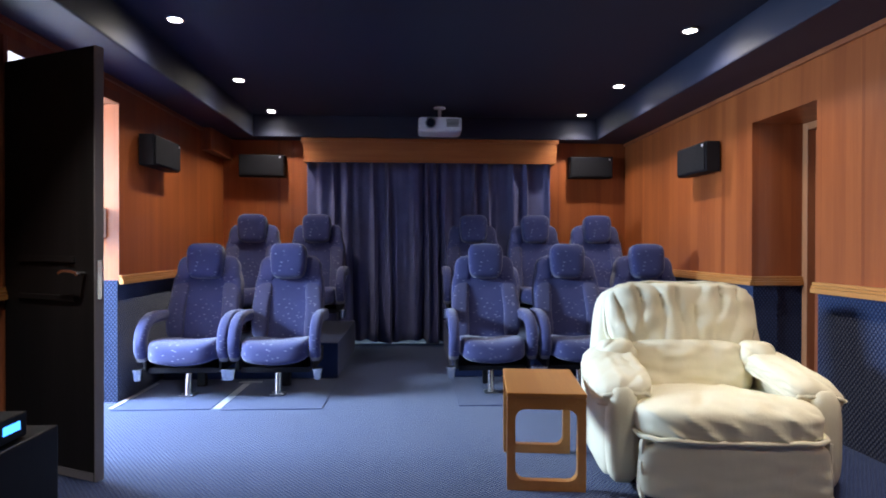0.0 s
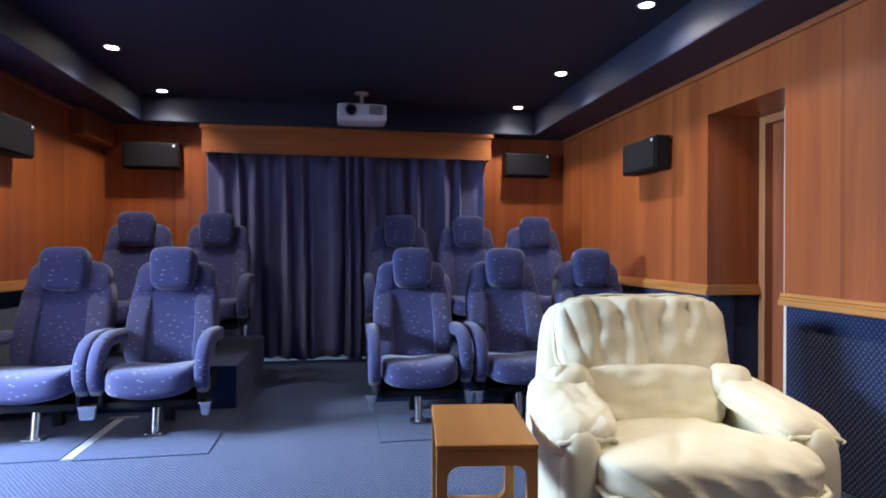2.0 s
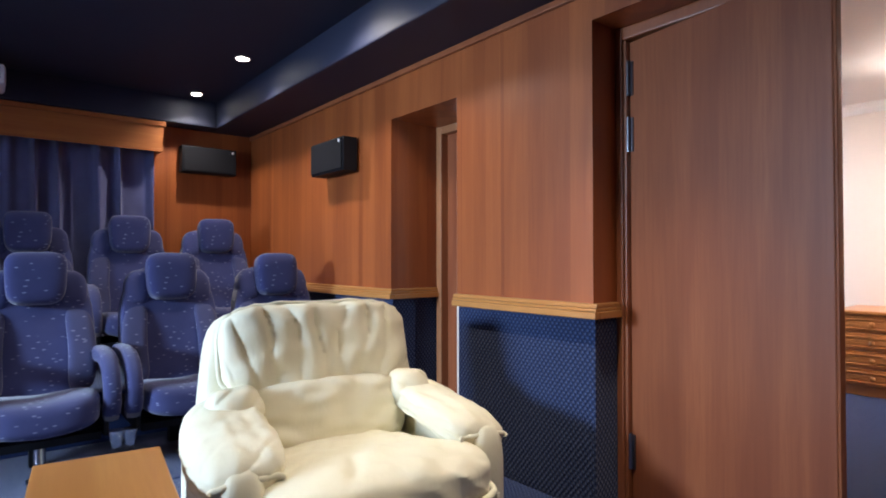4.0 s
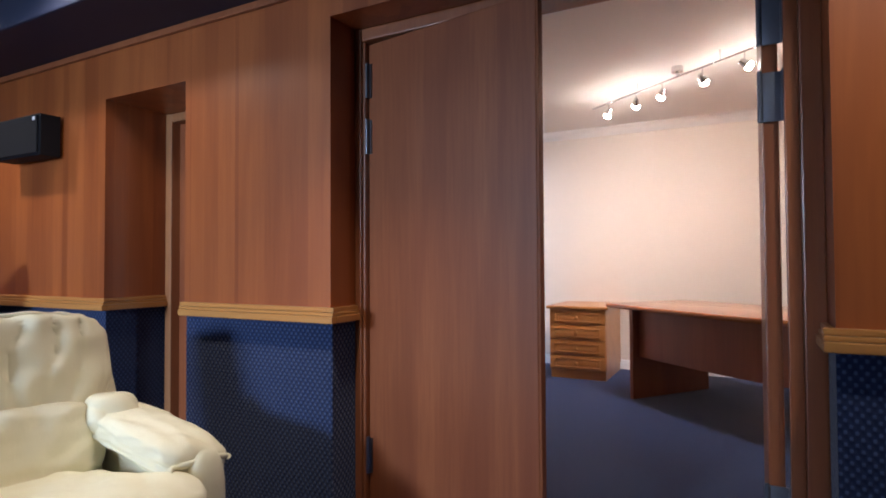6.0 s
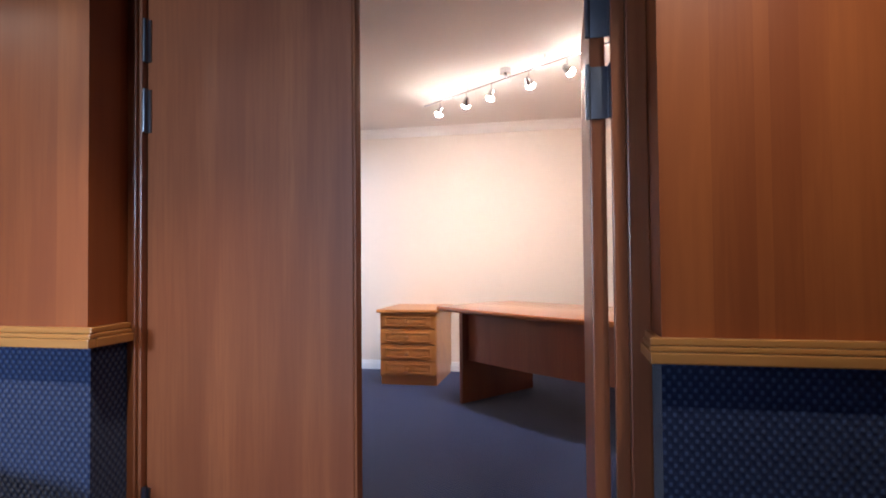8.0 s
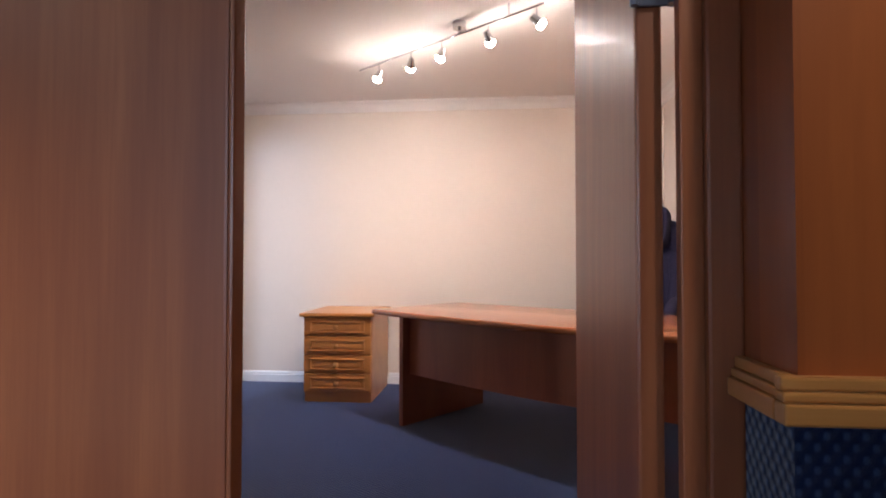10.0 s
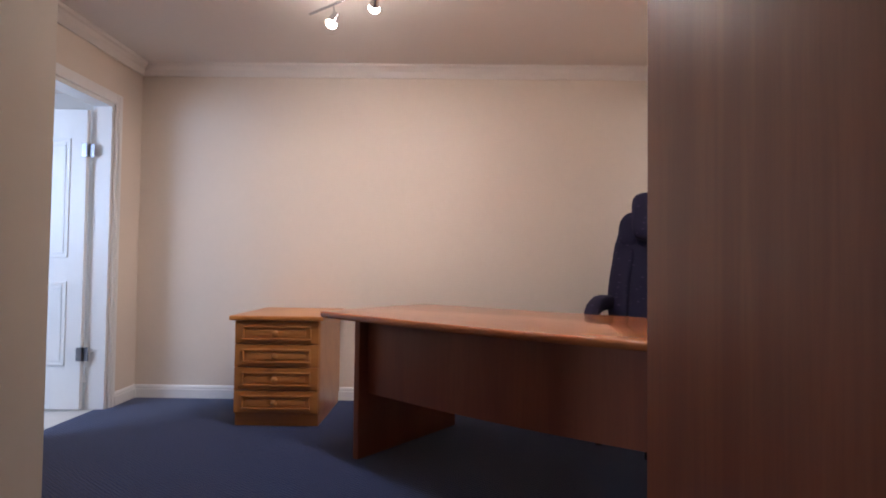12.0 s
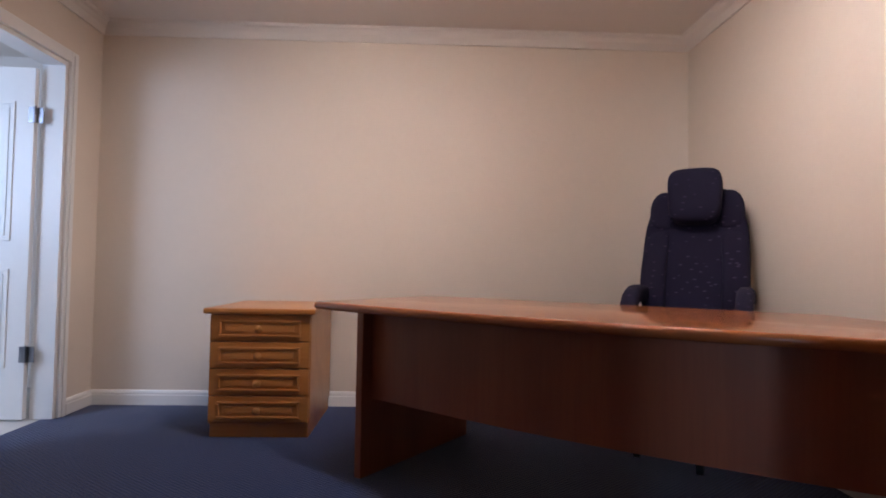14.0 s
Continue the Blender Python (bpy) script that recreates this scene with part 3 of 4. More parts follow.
def coach_seat(name, m, label, cloth, side, legs=True, category="cinema seat", group="rows of cinema seats", reach=0.29, lift=0.045):
    t = thing(name, m, label, category, group)

    def seat_shape(w, q):
        w.z += 0.018 * (abs(q.x) ** 2) - 0.012 * (1 - abs(q.x)) + (0.03 if q.y < 0 else 0.0) * (q.y * q.y) * -1
        return w
    part("seat", tilted(cushion(0.49, 0.50, 0.17, (0, 0.06, 0.335), 5, 8, seat_shape), -7, (0, 0.06, 0.335)), cloth, t, "", True)

    def back_shape(w, q):
        h = (q.z + 1) / 2
        w.x *= 0.90 + 0.12 * math.sin(math.pi * min(1, h * 1.1)) - 0.13 * max(0, h - 0.72) / 0.28
        w.y -= 0.035 * abs(q.x) ** 3 * (1 - 0.4 * h) if q.y < 0 else 0
        return w
    pivot = (0, 0.30, 0.36)
    part("backrest", tilted(cushion(0.54, 0.14, 0.73, (0, 0.33, 0.70), 6, 12, back_shape), -16, pivot), cloth, t, "", True)
    for s in (-1, 1):
        def bolster_shape(w, q, s=s):
            h = (q.z + 1) / 2
            w.x += s * (0.018 * math.sin(math.pi * h) - 0.012 * h)
            w.y += 0.03 * h * h
            return w
        part("bolster", tilted(cushion(0.135, 0.10, 0.46, (s * 0.198, 0.262, 0.60), 4.5, 8, bolster_shape), -16, pivot), side, t, "padded side bolster", True)
        part("shoulder", tilted(cushion(0.135, 0.115, 0.22, (s * 0.180, 0.292, 0.935), 3.6, 8, lambda w, q, s=s: Vector((w.x - s * 0.03 * max(0, q.z) ** 2, w.y, w.z))), -16, pivot), cloth, t, "", True)
    part("headrest", tilted(cushion(0.285, 0.125, 0.28, (0, 0.228, 0.985), 4.4, 10, lambda w, q: Vector((w.x * (0.97 + 0.05 * q.z), w.y - 0.02 * (1 - q.z * q.z) * (q.y < 0) - 0.025 * max(0, q.z), w.z))), -14, pivot), HEAD_CLOTH if legs else cloth, t, "darker blue flecked headrest cover" if legs else "", True)
    part("back_shell", tilted(cushion(0.46, 0.03, 0.66, (0, 0.415, 0.68), 8, 5), -16, pivot), BLACK, t, "black plastic back shell", True)
    for s in (-1, 1):
        path = [(s * reach, y, z + lift) for y, z in ((-0.085, 0.275), (-0.112, 0.325), (-0.112, 0.385), (-0.085, 0.45), (-0.03, 0.50), (0.05, 0.525), (0.16, 0.53), (0.31, 0.52))]
        part("armrest", sweep(path, round_section(0.080, 0.085, count=16), up=(1, 0, 0)), cloth, t, "", True)
        part("arm_cap", sweep([(s * reach, -0.068, 0.245 + lift), (s * reach, -0.084, 0.274 + lift)], round_section(0.074, 0.078), up=(1, 0, 0)), GREY_PLASTIC, t, "grey plastic arm end", True)
        part("cup_holder", rods(((s * (reach + 0.02), -0.115, 0.10 + lift), (s * (reach + 0.02), -0.115, 0.17 + lift), 0.026, 18, 0.034), ((s * (reach + 0.02), -0.115, 0.17 + lift), (s * (reach + 0.02), -0.115, 0.18 + lift), 0.041, 18)), CHROME, t, "small metal cup holder", True)
        part("side_plate", boxes((s * 0.268 - 0.012, -0.10, 0.20, s * 0.268 + 0.012, 0.36, 0.31, 0.008)), BLACK, t)
    part("seat_frame", boxes((-0.25, -0.08, 0.185, 0.25, 0.33, 0.225, 0.006)), BLACK, t)
    if not legs:
        return t
    part("leg", rods(((0, 0.0, 0.008), (0, 0.03, 0.20), 0.026, 16)), CHROME, t, "polished steel pedestal leg", True)
    part("leg", boxes((-0.03, 0.26, 0.0, 0.03, 0.32, 0.20, 0.004)), BLACK, t)
    part("floor_plate", boxes((-0.055, -0.05, 0.006, 0.055, 0.05, 0.016, 0.003)), GUNMETAL, t)
    for s in (-1, 1):
        part("bolt", rods(((s * 0.042, -0.03, 0.016), (s * 0.042, -0.03, 0.024), 0.009, 8)), CHROME, t)
    return t


ROW1, ROW2 = (-1.56, -0.905, 0.69, 1.37, 2.04), (-1.51, -0.87, 0.71, 1.345, 1.99)
first_seat = coach_seat("cinema_seat", pose(ROW1[0], 4.34, 0.0), "blue flecked cloth coach seat with headrest and curved arms", SEAT_CLOTH, SEAT_PLAIN)
for x in ROW1[1:]:
    copy_thing(first_seat, pose(x, 4.34, 0.0))
for x in ROW2:
    tagged(copy_thing(first_seat, pose(x, 5.48, 0.296)), "blue flecked cloth coach seat on the raised platform")

# ---- cream recliner ----


def crease(x):
    """Soft ridges with sharp valleys, as in gathered leather."""
    return abs(math.sin(x)) ** 0.45


def recliner(m):
    t = thing("recliner", m, "wrinkled cream leather recliner armchair with puffy cushions", "armchair")
    part("base", boxes((-0.41, -0.20, 0.03, 0.41, 0.40, 0.27, 0.03)), LEATHER, t)
    pivot = (0, 0.25, 0.30)

    def shell(w, q):
        w.x *= 1.0 - 0.11 * q.z
        w.z += 0.012 * noise.noise((q.x * 4, 0, q.y)) * max(0, q.z)
        return w
    part("backrest", tilted(cushion(0.93, 0.20, 0.80, (0, 0.375, 0.51), 8, 14, shell), -12, pivot), LEATHER, t, "", True)

    def pleat(w, q):
        # gathers fan out from the rounded lower seam towards the top
        if q.y < 0.35:
            edge = (1 - q.x ** 6) * (1 - abs(q.z) ** 7)
            fan = q.x * (1.0 - 0.16 * q.z) + 0.035 * math.sin(q.z * 3.0 + q.x * 7) + 0.05 * noise.noise((q.x * 3, q.z, 3))
            w.y -= 0.032 * (crease(fan * 13 + 0.5) - 0.6) * edge * (0.55 + 0.45 * q.z)
            w.y += 0.016 * noise.noise((q.x * 3.2 + 4, q.z * 2.2, 5))
        w.z += 0.012 * noise.noise((q.x * 7, 4, 0)) * max(0, q.z) ** 3 + 0.085 * (q.x * q.x - 0.55) * max(0, -q.z) ** 2
        w.x *= 1 + 0.02 * q.z
        return w
    part("back_cushion", tilted(cushion(0.80, 0.19, 0.385, (0, 0.270, 0.725), 4.2, 56, pleat), -12, pivot), LEATHER, t, "pleated puffy head cushion", True)

    def seam_point(a, grow=1.0):
        x = math.copysign(abs(math.cos(a)) ** 0.5, math.cos(a))
        z = math.copysign(abs(math.sin(a)) ** 0.5, math.sin(a))
        drop = 0.085 * (x * x - 0.55) * max(0, -z) ** 2
        return (x * 0.402 * grow, 0.250 + 0.004 * math.sin(a * 17), 0.725 + 0.196 * grow * z + drop + 0.003 * math.sin(a * 23))
    part("back_piping", tilted(sweep([seam_point(2 * math.pi * i / 96) for i in range(96)], round_section(0.018, 0.020, count=8), True, (0, 1, 0)), -12, pivot), LEATHER, t, "rolled seam round the head cushion", True)

    def lumbar(w, q):
        w.y -= 0.016 * crease(q.x * 4.2 + 1.57 + 0.3 * q.z) * (1 - q.x ** 4) + 0.012 * noise.noise((q.x * 4, q.z * 3, 9))
        return w
    part("lumbar_cushion", tilted(cushion(0.70, 0.17, 0.30, (0, 0.225, 0.455), 3.6, 30, lumbar), -12, pivot), LEATHER, t, "", True)

    def seat_shape(w, q):
        # narrow between the arms, spreading in front of them
        spread = min(1.0, max(0.0, (0.05 - q.y) / 0.5))
        w.x *= 0.78 + 0.22 * spread
        w.z += 0.020 * (1 - q.x * q.x) * max(0, q.z) - 0.016 * max(0, -q.y) ** 4 - 0.045 * max(0, q.y + 0.3)
        line = q.x * 1.1 - 0.55 * q.y + 0.5 * noise.noise((q.x * 1.6, q.y * 1.6, 1))
        fold = max(0, 0.25 + noise.noise((q.x * 2.2 + 3, q.y * 2.2, 5)))
        w.z += 0.030 * (crease(line * 7) - 0.8) * max(0, q.z) * (1 - q.x ** 6) * (1 - q.y ** 8) * fold
        w.z += 0.012 * noise.noise((q.x * 4 + q.y * 2, q.y * 4, 2))
        if q.y < -0.5:
            w.y += 0.03 * (crease(q.x * 9 + q.z * 2.5) - 0.8) * max(0, 0.3 + noise.noise((q.x * 3, q.z * 2, 12)))
        return w
    part("seat_cushion", cushion(0.81, 0.68, 0.165, (0, -0.10, 0.345), 4.6, 44, seat_shape), LEATHER, t, "", True)
    lip = []
    for i in range(60):
        a = math.pi + math.pi * i / 59
        lip.append((0.400 * math.copysign(abs(math.cos(a)) ** 0.35, math.cos(a)), -0.16 + 0.275 * math.copysign(abs(math.sin(a)) ** 0.35, math.sin(a)), 0.287 + 0.003 * math.sin(i * 0.6)))
    part("seat_piping", sweep(lip, round_section(0.022, 0.024, count=8), up=(0, 0, 1)), LEATHER, t, "rolled seam round the seat", True)

    def front_shape(w, q):
        w.y -= 0.016 * (1 - q.x * q.x)
        w.y += 0.006 * noise.noise((q.x * 3, q.z * 3, 4)) + 0.004 * crease(q.x * 3.1 + 0.6)
        w.x *= 1 - 0.025 * q.z
        return w
    part("footrest", cushion(0.79, 0.11, 0.255, (0, -0.355, 0.150), 8, 20, front_shape), LEATHER, t, "closed padded footrest panel", True)
    for s in (-1, 1):
        part("footrest_edge", sweep([(s * (0.395 - 0.03 * z) + 0.004 * math.sin(z * 70), -0.375 - 0.006 * math.sin(z * 55), z) for z in [0.025 + 0.010 * i for i in range(26)]], round_section(0.024, 0.030, count=8), up=(1, 0, 0)), LEATHER, t, "", True)

        def arm_shape(w, q, s=s):
            outer = max(0, q.x * s)
            w.z -= 0.060 * outer ** 2 + 0.030 * max(0, -q.y) ** 5 - 0.012 * max(0, q.y)
            w.x -= s * 0.03 * max(0, q.y) ** 2
            ends = 0.25 + 0.75 * q.y * q.y
            w.z += 0.018 * (crease(q.y * 5.5 + q.x * s * 2.4 + 0.8 * noise.noise((q.x, q.y * 2, s)) + s) - 0.8) * max(0, q.z) * ends
            w.z += 0.007 * noise.noise((q.x * 3, q.y * 4, 7 + s))
            w.x += 0.010 * noise.noise((q.y * 5, q.z * 3, 3 * s)) * abs(q.x)
            w.y += 0.006 * noise.noise((q.x * 4, q.z * 2, 2 * s)) * max(0, -q.y) ** 3
            return w
        part("arm_body", cushion(0.165, 0.66, 0.44, (s * 0.445, 0.10, 0.245), 7, 10), LEATHER, t, "", True)
        part("arm_front", tilted(cushion(0.150, 0.16, 0.45, (s * 0.440, -0.210, 0.250), 3.4, 12), 0), LEATHER, t, "rounded upholstered arm front", True)
        part("arm_pad", tilted(cushion(0.270, 0.62, 0.110, (s * 0.425, 0.055, 0.492), 5.0, 36, arm_shape), 5, (0, 0.1, 0.46)), LEATHER, t, "overhanging padded arm", True)
        hem = [(s * (0.425 + 0.106 * math.cos(math.pi * i / 18)), -0.250 + 0.006 * math.sin(i), 0.462 - 0.012 * max(0, math.cos(math.pi * i / 18)) ** 2 + 0.010 * math.sin(math.pi * i / 18)) for i in range(19)]
        part("arm_piping", tilted(sweep(hem, round_section(0.018, 0.020, count=8), up=(0, 1, 0)), 5, (0, 0.1, 0.46)), LEATHER, t, "", True)

        def wing_shape(w, q, s=s):
            w.y -= 0.018 * crease(q.z * 2.6 + q.x * s * 2.2 + 0.5)
            w.x += s * 0.045 * max(0, -q.z)
            return w
        part("wing_cushion", tilted(cushion(0.195, 0.22, 0.21, (s * 0.362, 0.190, 0.495), 3.0, 20, wing_shape, 0.014, s * 3.0), -18, pivot), LEATHER, t, "", True)
        for fy in (-0.15, 0.34):
            part("foot", rods(((s * 0.36, fy, 0.0), (s * 0.36, fy, 0.045), 0.025, 12)), BLACK, t)
    return t


recliner(pose(1.525, 2.79, 0, 0, 0, -7))

# ---- nest side table ----


def rounded_loop(w, z0, z1, r, count=6):
    pts = []
    for cx, cz, a0 in ((w - r, z1 - r, 0), (-w + r, z1 - r, 90), (-w + r, z0 + r, 180), (w - r, z0 + r, 270)):
        for i in range(count + 1):
            a = radians(a0 + 90 * i / count)
            pts.append((cx + r * math.cos(a), cz + r * math.sin(a)))
    return pts


def side_table(m):
    t = thing("side_table", m, "small teak side table with rounded open end frames", "table")
    part("tabletop", boxes((-0.18, -0.262, 0.425, 0.18, 0.262, 0.445, 0.005)), TABLE_WOOD, t)
    for y in (-0.24, 0.24):
        bm = bmesh.new()
        outer = [(-0.178, 0.0), (0.178, 0.0), (0.178, 0.424), (-0.178, 0.424)]
        inner = rounded_loop(0.140, 0.045, 0.370, 0.045)
        k = len(inner)
        out = []
        for x, z in inner:
            dx, dz = x / 0.140, (z - 0.2075) / 0.1625
            f = 1 / max(abs(dx), abs(dz))
            out.append((0.178 * dx * f, 0.212 + 0.212 * dz * f))
        rings = [[bm.verts.new((x, yy, z)) for x, z in pts] for yy in (y - 0.018, y + 0.018) for pts in (inner, out)]
        for i in range(k):
            j = (i + 1) % k
            for a, b in ((0, 1), (1, 3), (3, 2), (2, 0)):
                bm.faces.new((rings[a][i], rings[a][j], rings[b][j], rings[b][i]))
        bmesh.ops.recalc_face_normals(bm, faces=bm.faces)
        part("end_frame", bm, TABLE_WOOD, t)
    for s in (-1, 1):
        part("apron", boxes((s * 0.165 - 0.008, -0.221, 0.385, s * 0.165 + 0.008, 0.221, 0.4245, 0.002)), TABLE_WOOD, t)
    return t


side_table(pose(0.735, 2.85, 0, 0, 0, -7))

# ---- speakers, projector, downlights ----


def speaker(m, w=0.48, d=0.13, h=0.235, label="black box loudspeaker on the veneered wall"):
    t = thing("loudspeaker", m, label, "speaker", "surround speakers")
    part("cabinet", boxes((-w / 2, -d, -h / 2, w / 2, -0.02, h / 2, 0.006)), BLACK, t)
    part("grille", boxes((-w / 2 + 0.012, -d - 0.012, -h / 2 + 0.012, w / 2 - 0.012, -d - 0.001, h / 2 - 0.012, 0.005)), BLACK_CLOTH, t)
    part("bracket", boxes((-0.05, -0.0195, -0.06, 0.05, -0.0005, 0.06, 0.003)), GUNMETAL, t)
    part("badge", boxes((w / 2 - 0.05, -d - 0.0145, h / 2 - 0.04, w / 2 - 0.03, -d - 0.0125, h / 2 - 0.02)), SILVER, t, "small silver badge")
    return t


speaker(pose(XR, 4.60, 1.815, 0, 0, -90))
speaker(pose(XL, 4.68, 1.835, 0, 0, 90))
speaker(pose(-1.54, YB, 1.975, 0, 0, 0))
speaker(pose(2.07, YB, 1.985, 0, 0, 0))

pj = thing("projector", pose(0.36, 5.78, 2.225), "silver ceiling-mounted projector with a dark lens", "projector")
part("body", cushion(0.43, 0.32, 0.15, (0, 0, 0.078), 9, 8), SILVER, pj, "", True)
part("front_panel", boxes((-0.205, -0.166, 0.015, 0.205, -0.155, 0.14, 0.006)), SILVER, pj)
part("lens_ring", rods(((-0.095, -0.186, 0.082), (-0.095, -0.16, 0.082), 0.052, 24)), GUNMETAL, pj, "", True)
part("lens", rods(((-0.095, -0.190, 0.082), (-0.095, -0.1865, 0.082), 0.040, 24)), LENS, pj, "dark glass lens", True)
for i in range(6):
    part("grille_slat", boxes((0.06, -0.172, 0.052 + i * 0.013, 0.18, -0.1665, 0.058 + i * 0.013)), BLACK, pj)
part("mount", rods(((0, 0, 0.153), (0, 0, 0.262), 0.018, 12), ((0, 0, 0.262), (0, 0, 0.275), 0.06, 20)), SILVER, pj, "", True)
for s in (-1, 1):
    part("mount_arm", boxes((-0.01 + s * 0.06, -0.05, 0.15, 0.01 + s * 0.06, 0.05, 0.162)), SILVER, pj)


def downlight(m):
    t = thing("downlight", m, "small round recessed ceiling downlight, lit", "downlight", "ceiling downlights")
    ring = [(0.048 * math.cos(a), 0.048 * math.sin(a), -0.005) for a in [2 * math.pi * i / 28 for i in range(28)]]
    part("rim", sweep(ring, round_section(0.012, 0.016, count=8), True, (0, 0, 1)), GUNMETAL, t, "", True)
    part("bulb", rods(((0, 0, -0.008), (0, 0, -0.001), 0.040, 24)), BULB, t, "glowing bulb face")
    return t


one_light = downlight(pose(DOWN_X[0], DOWN_Y[0], CEIL))
for lx in DOWN_X:
    # the fixtures at 0.4 belong to the added, unseen fill pair
    for ly in DOWN_FRONT + DOWN_Y:
        if (lx, ly) != (DOWN_X[0], DOWN_Y[0]):
            copy_thing(one_light, pose(lx, ly, CEIL))

# ---- equipment beside the black door ----
rack = thing("equipment_cabinet", pose(-1.46, 1.62, 0), "low black equipment cabinet on short legs", "cabinet")
part("body", boxes((-0.33, -0.46, 0.10, 0.33, 0.46, 0.49, 0.006)), BLACK, rack)
for sx in (-0.28, 0.28):
    for sy in (-0.40, 0.40):
        part("leg", boxes((sx - 0.02, sy - 0.02, 0, sx + 0.02, sy + 0.02, 0.0995)), BLACK, rack)
box_av = thing("disc_player", pose(-1.37, 1.73, 0.491), "black disc player with a lit blue display", "player")
part("body", boxes((-0.22, -0.22, 0.008, 0.22, 0.22, 0.085, 0.005)), BLACK, box_av)
part("display", boxes((0.2205, 0.11, 0.036, 0.2225, 0.185, 0.062)), BLUE_LED, box_av, "glowing blue display")
part("indicator", boxes((0.2205, 0.075, 0.04, 0.2225, 0.087, 0.052)), BLUE_LED, box_av)
for sx in (-0.18, 0.18):
    for sy in (-0.18, 0.18):
        part("foot", rods(((sx, sy, 0), (sx, sy, 0.0085), 0.015, 10)), BLACK, box_av)
sheet = thing("paper", pose(-1.36, 1.70, 0.577), "white sheet of paper on the disc player", "paper")
part("page", boxes((-0.10, -0.07, 0, 0.10, 0.07, 0.0015)), WHITE_PLASTIC, sheet)

phone = thing("wall_telephone", pose(-2.105, SY1, 1.275), "white wall telephone handset with a coiled cord", "telephone")
part("base", boxes((-0.04, -0.035, -0.11, 0.04, -0.001, 0.10, 0.008)), WHITE_PLASTIC, phone)
part("handset", sweep([(-0.005, -0.045, -0.115), (-0.005, -0.062, -0.08), (-0.005, -0.058, 0.0), (-0.005, -0.062, 0.08), (-0.005, -0.045, 0.115)], round_section(0.045, 0.03), up=(1, 0, 0)), WHITE_PLASTIC, phone, "", True)
part("cord", sweep([(0.01 + 0.010 * math.cos(i * 0.9), -0.03 + 0.010 * math.sin(i * 0.9), -0.11 - 0.0016 * i) for i in range(60)], round_section(0.005, 0.005, count=6), up=(0, 0, 1)), WHITE_PLASTIC, phone, "coiled white cord", True)
sw = thing("light_switch", pose(-2.205, SY1, 1.22), "white light switch plate", "switch")
part("plate", boxes((-0.028, -0.009, -0.055, 0.028, -0.001, 0.055, 0.002)), WHITE_PLASTIC, sw)
part("rocker", boxes((-0.010, -0.014, -0.018, 0.010, -0.0095, 0.018, 0.001)), WHITE_PLASTIC, sw)

# ---- office ----
EX, OYL, OYR, OC = 6.62, 3.56, -0.32, 2.475
WD0, WD1, WDT = 5.49, 6.27, 2.08
structure("wall_office_east", boxes((EX, OYR - 0.1, 0, EX + 0.1, OYL + 0.12, 2.6)), CREAM_PAINT, "cream painted wall", "wall")
structure("wall_office_south", boxes((OX, OYR - 0.1, 0, EX, OYR, 2.6)), CREAM_PAINT, "cream painted wall", "wall")
structure("wall_office_north", boxes((OX, OYL, 0, WD0, OYL + 0.12, 2.6), (WD0, OYL, WDT, WD1, OYL + 0.12, 2.6), (WD1, OYL, 0, EX, OYL + 0.12, 2.6)), CREAM_PAINT, "cream painted wall with a doorway", "wall")
structure("ceiling_office", boxes((OX - 0.001, OYR - 0.1, OC, EX + 0.1, OYL + 0.12, OC + 0.1)), WHITE_CEILING, "pale painted office ceiling", "ceiling")


def strip(points, profile, closed_profile=True):
    """A moulding with its profile (out from the wall, height) along straight runs with mitred corners."""
    bm = bmesh.new()
    rings = []
    for (x, y), (nx, ny) in points:
        rings.append([bm.verts.new((x + nx * o, y + ny * o, z)) for o, z in profile])
    k = len(profile)
    for a, b in zip(rings, rings[1:]):
        for j in range(k):
            bm.faces.new((a[j], b[j], b[(j + 1) % k], a[(j + 1) % k]))
    bm.faces.new(rings[0])
    bm.faces.new(list(reversed(rings[-1])))
    bmesh.ops.recalc_face_normals(bm, faces=bm.faces)
    return bm


cove = [(0, OC - 0.085), (0.012, OC - 0.085), (0.018, OC - 0.072), (0.030, OC - 0.045), (0.052, OC - 0.024), (0.070, OC - 0.016), (0.078, OC - 0.0005), (0, OC - 0.0005)]
structure("trim_cornice_office", strip([((OX, OYL), (0, -1)), ((EX, OYL), (-1, -1)), ((EX, OYR), (-1, 1)), ((OX, OYR), (0, 1))], cove), WHITE_CEILING, "white plaster cornice", "trim")
skirt = [(0, 0), (0.018, 0), (0.018, 0.062), (0.013, 0.066), (0.013, 0.078), (0.008, 0.090), (0, 0.094)]
structure("baseboard", strip([((WD1 + 0.075, OYL), (0, -1)), ((EX, OYL), (-1, -1)), ((EX, OYR), (-1, 1)), ((OX, OYR), (0, 1))], skirt), WHITE_GLOSS, "white moulded skirting board", "baseboard")

# white door to the tiled room
A = 0.07
structure("trim_white_architrave", boxes((WD1, OYL - 0.02, 0, WD1 + A, OYL - 0.0005, WDT + A, 0.006), (WD1 + 0.02, OYL - 0.028, 0, WD1 + A - 0.02, OYL - 0.0205, WDT + 0.05, 0.004), (WD0 - A, OYL - 0.02, 0, WD0, OYL - 0.0005, WDT + A, 0.006), (WD0, OYL - 0.02, WDT, WD1, OYL - 0.0005, WDT + A, 0.006),
                                       (WD1 - 0.025, OYL, 0, WD1 - 0.0005, OYL + 0.13, WDT), (WD0, OYL, 0, WD0 + 0.025, OYL + 0.13, WDT), (WD0 + 0.025, OYL, WDT - 0.025, WD1 - 0.025, OYL + 0.13, WDT - 0.0005)), WHITE_GLOSS, "white moulded door frame", "trim")
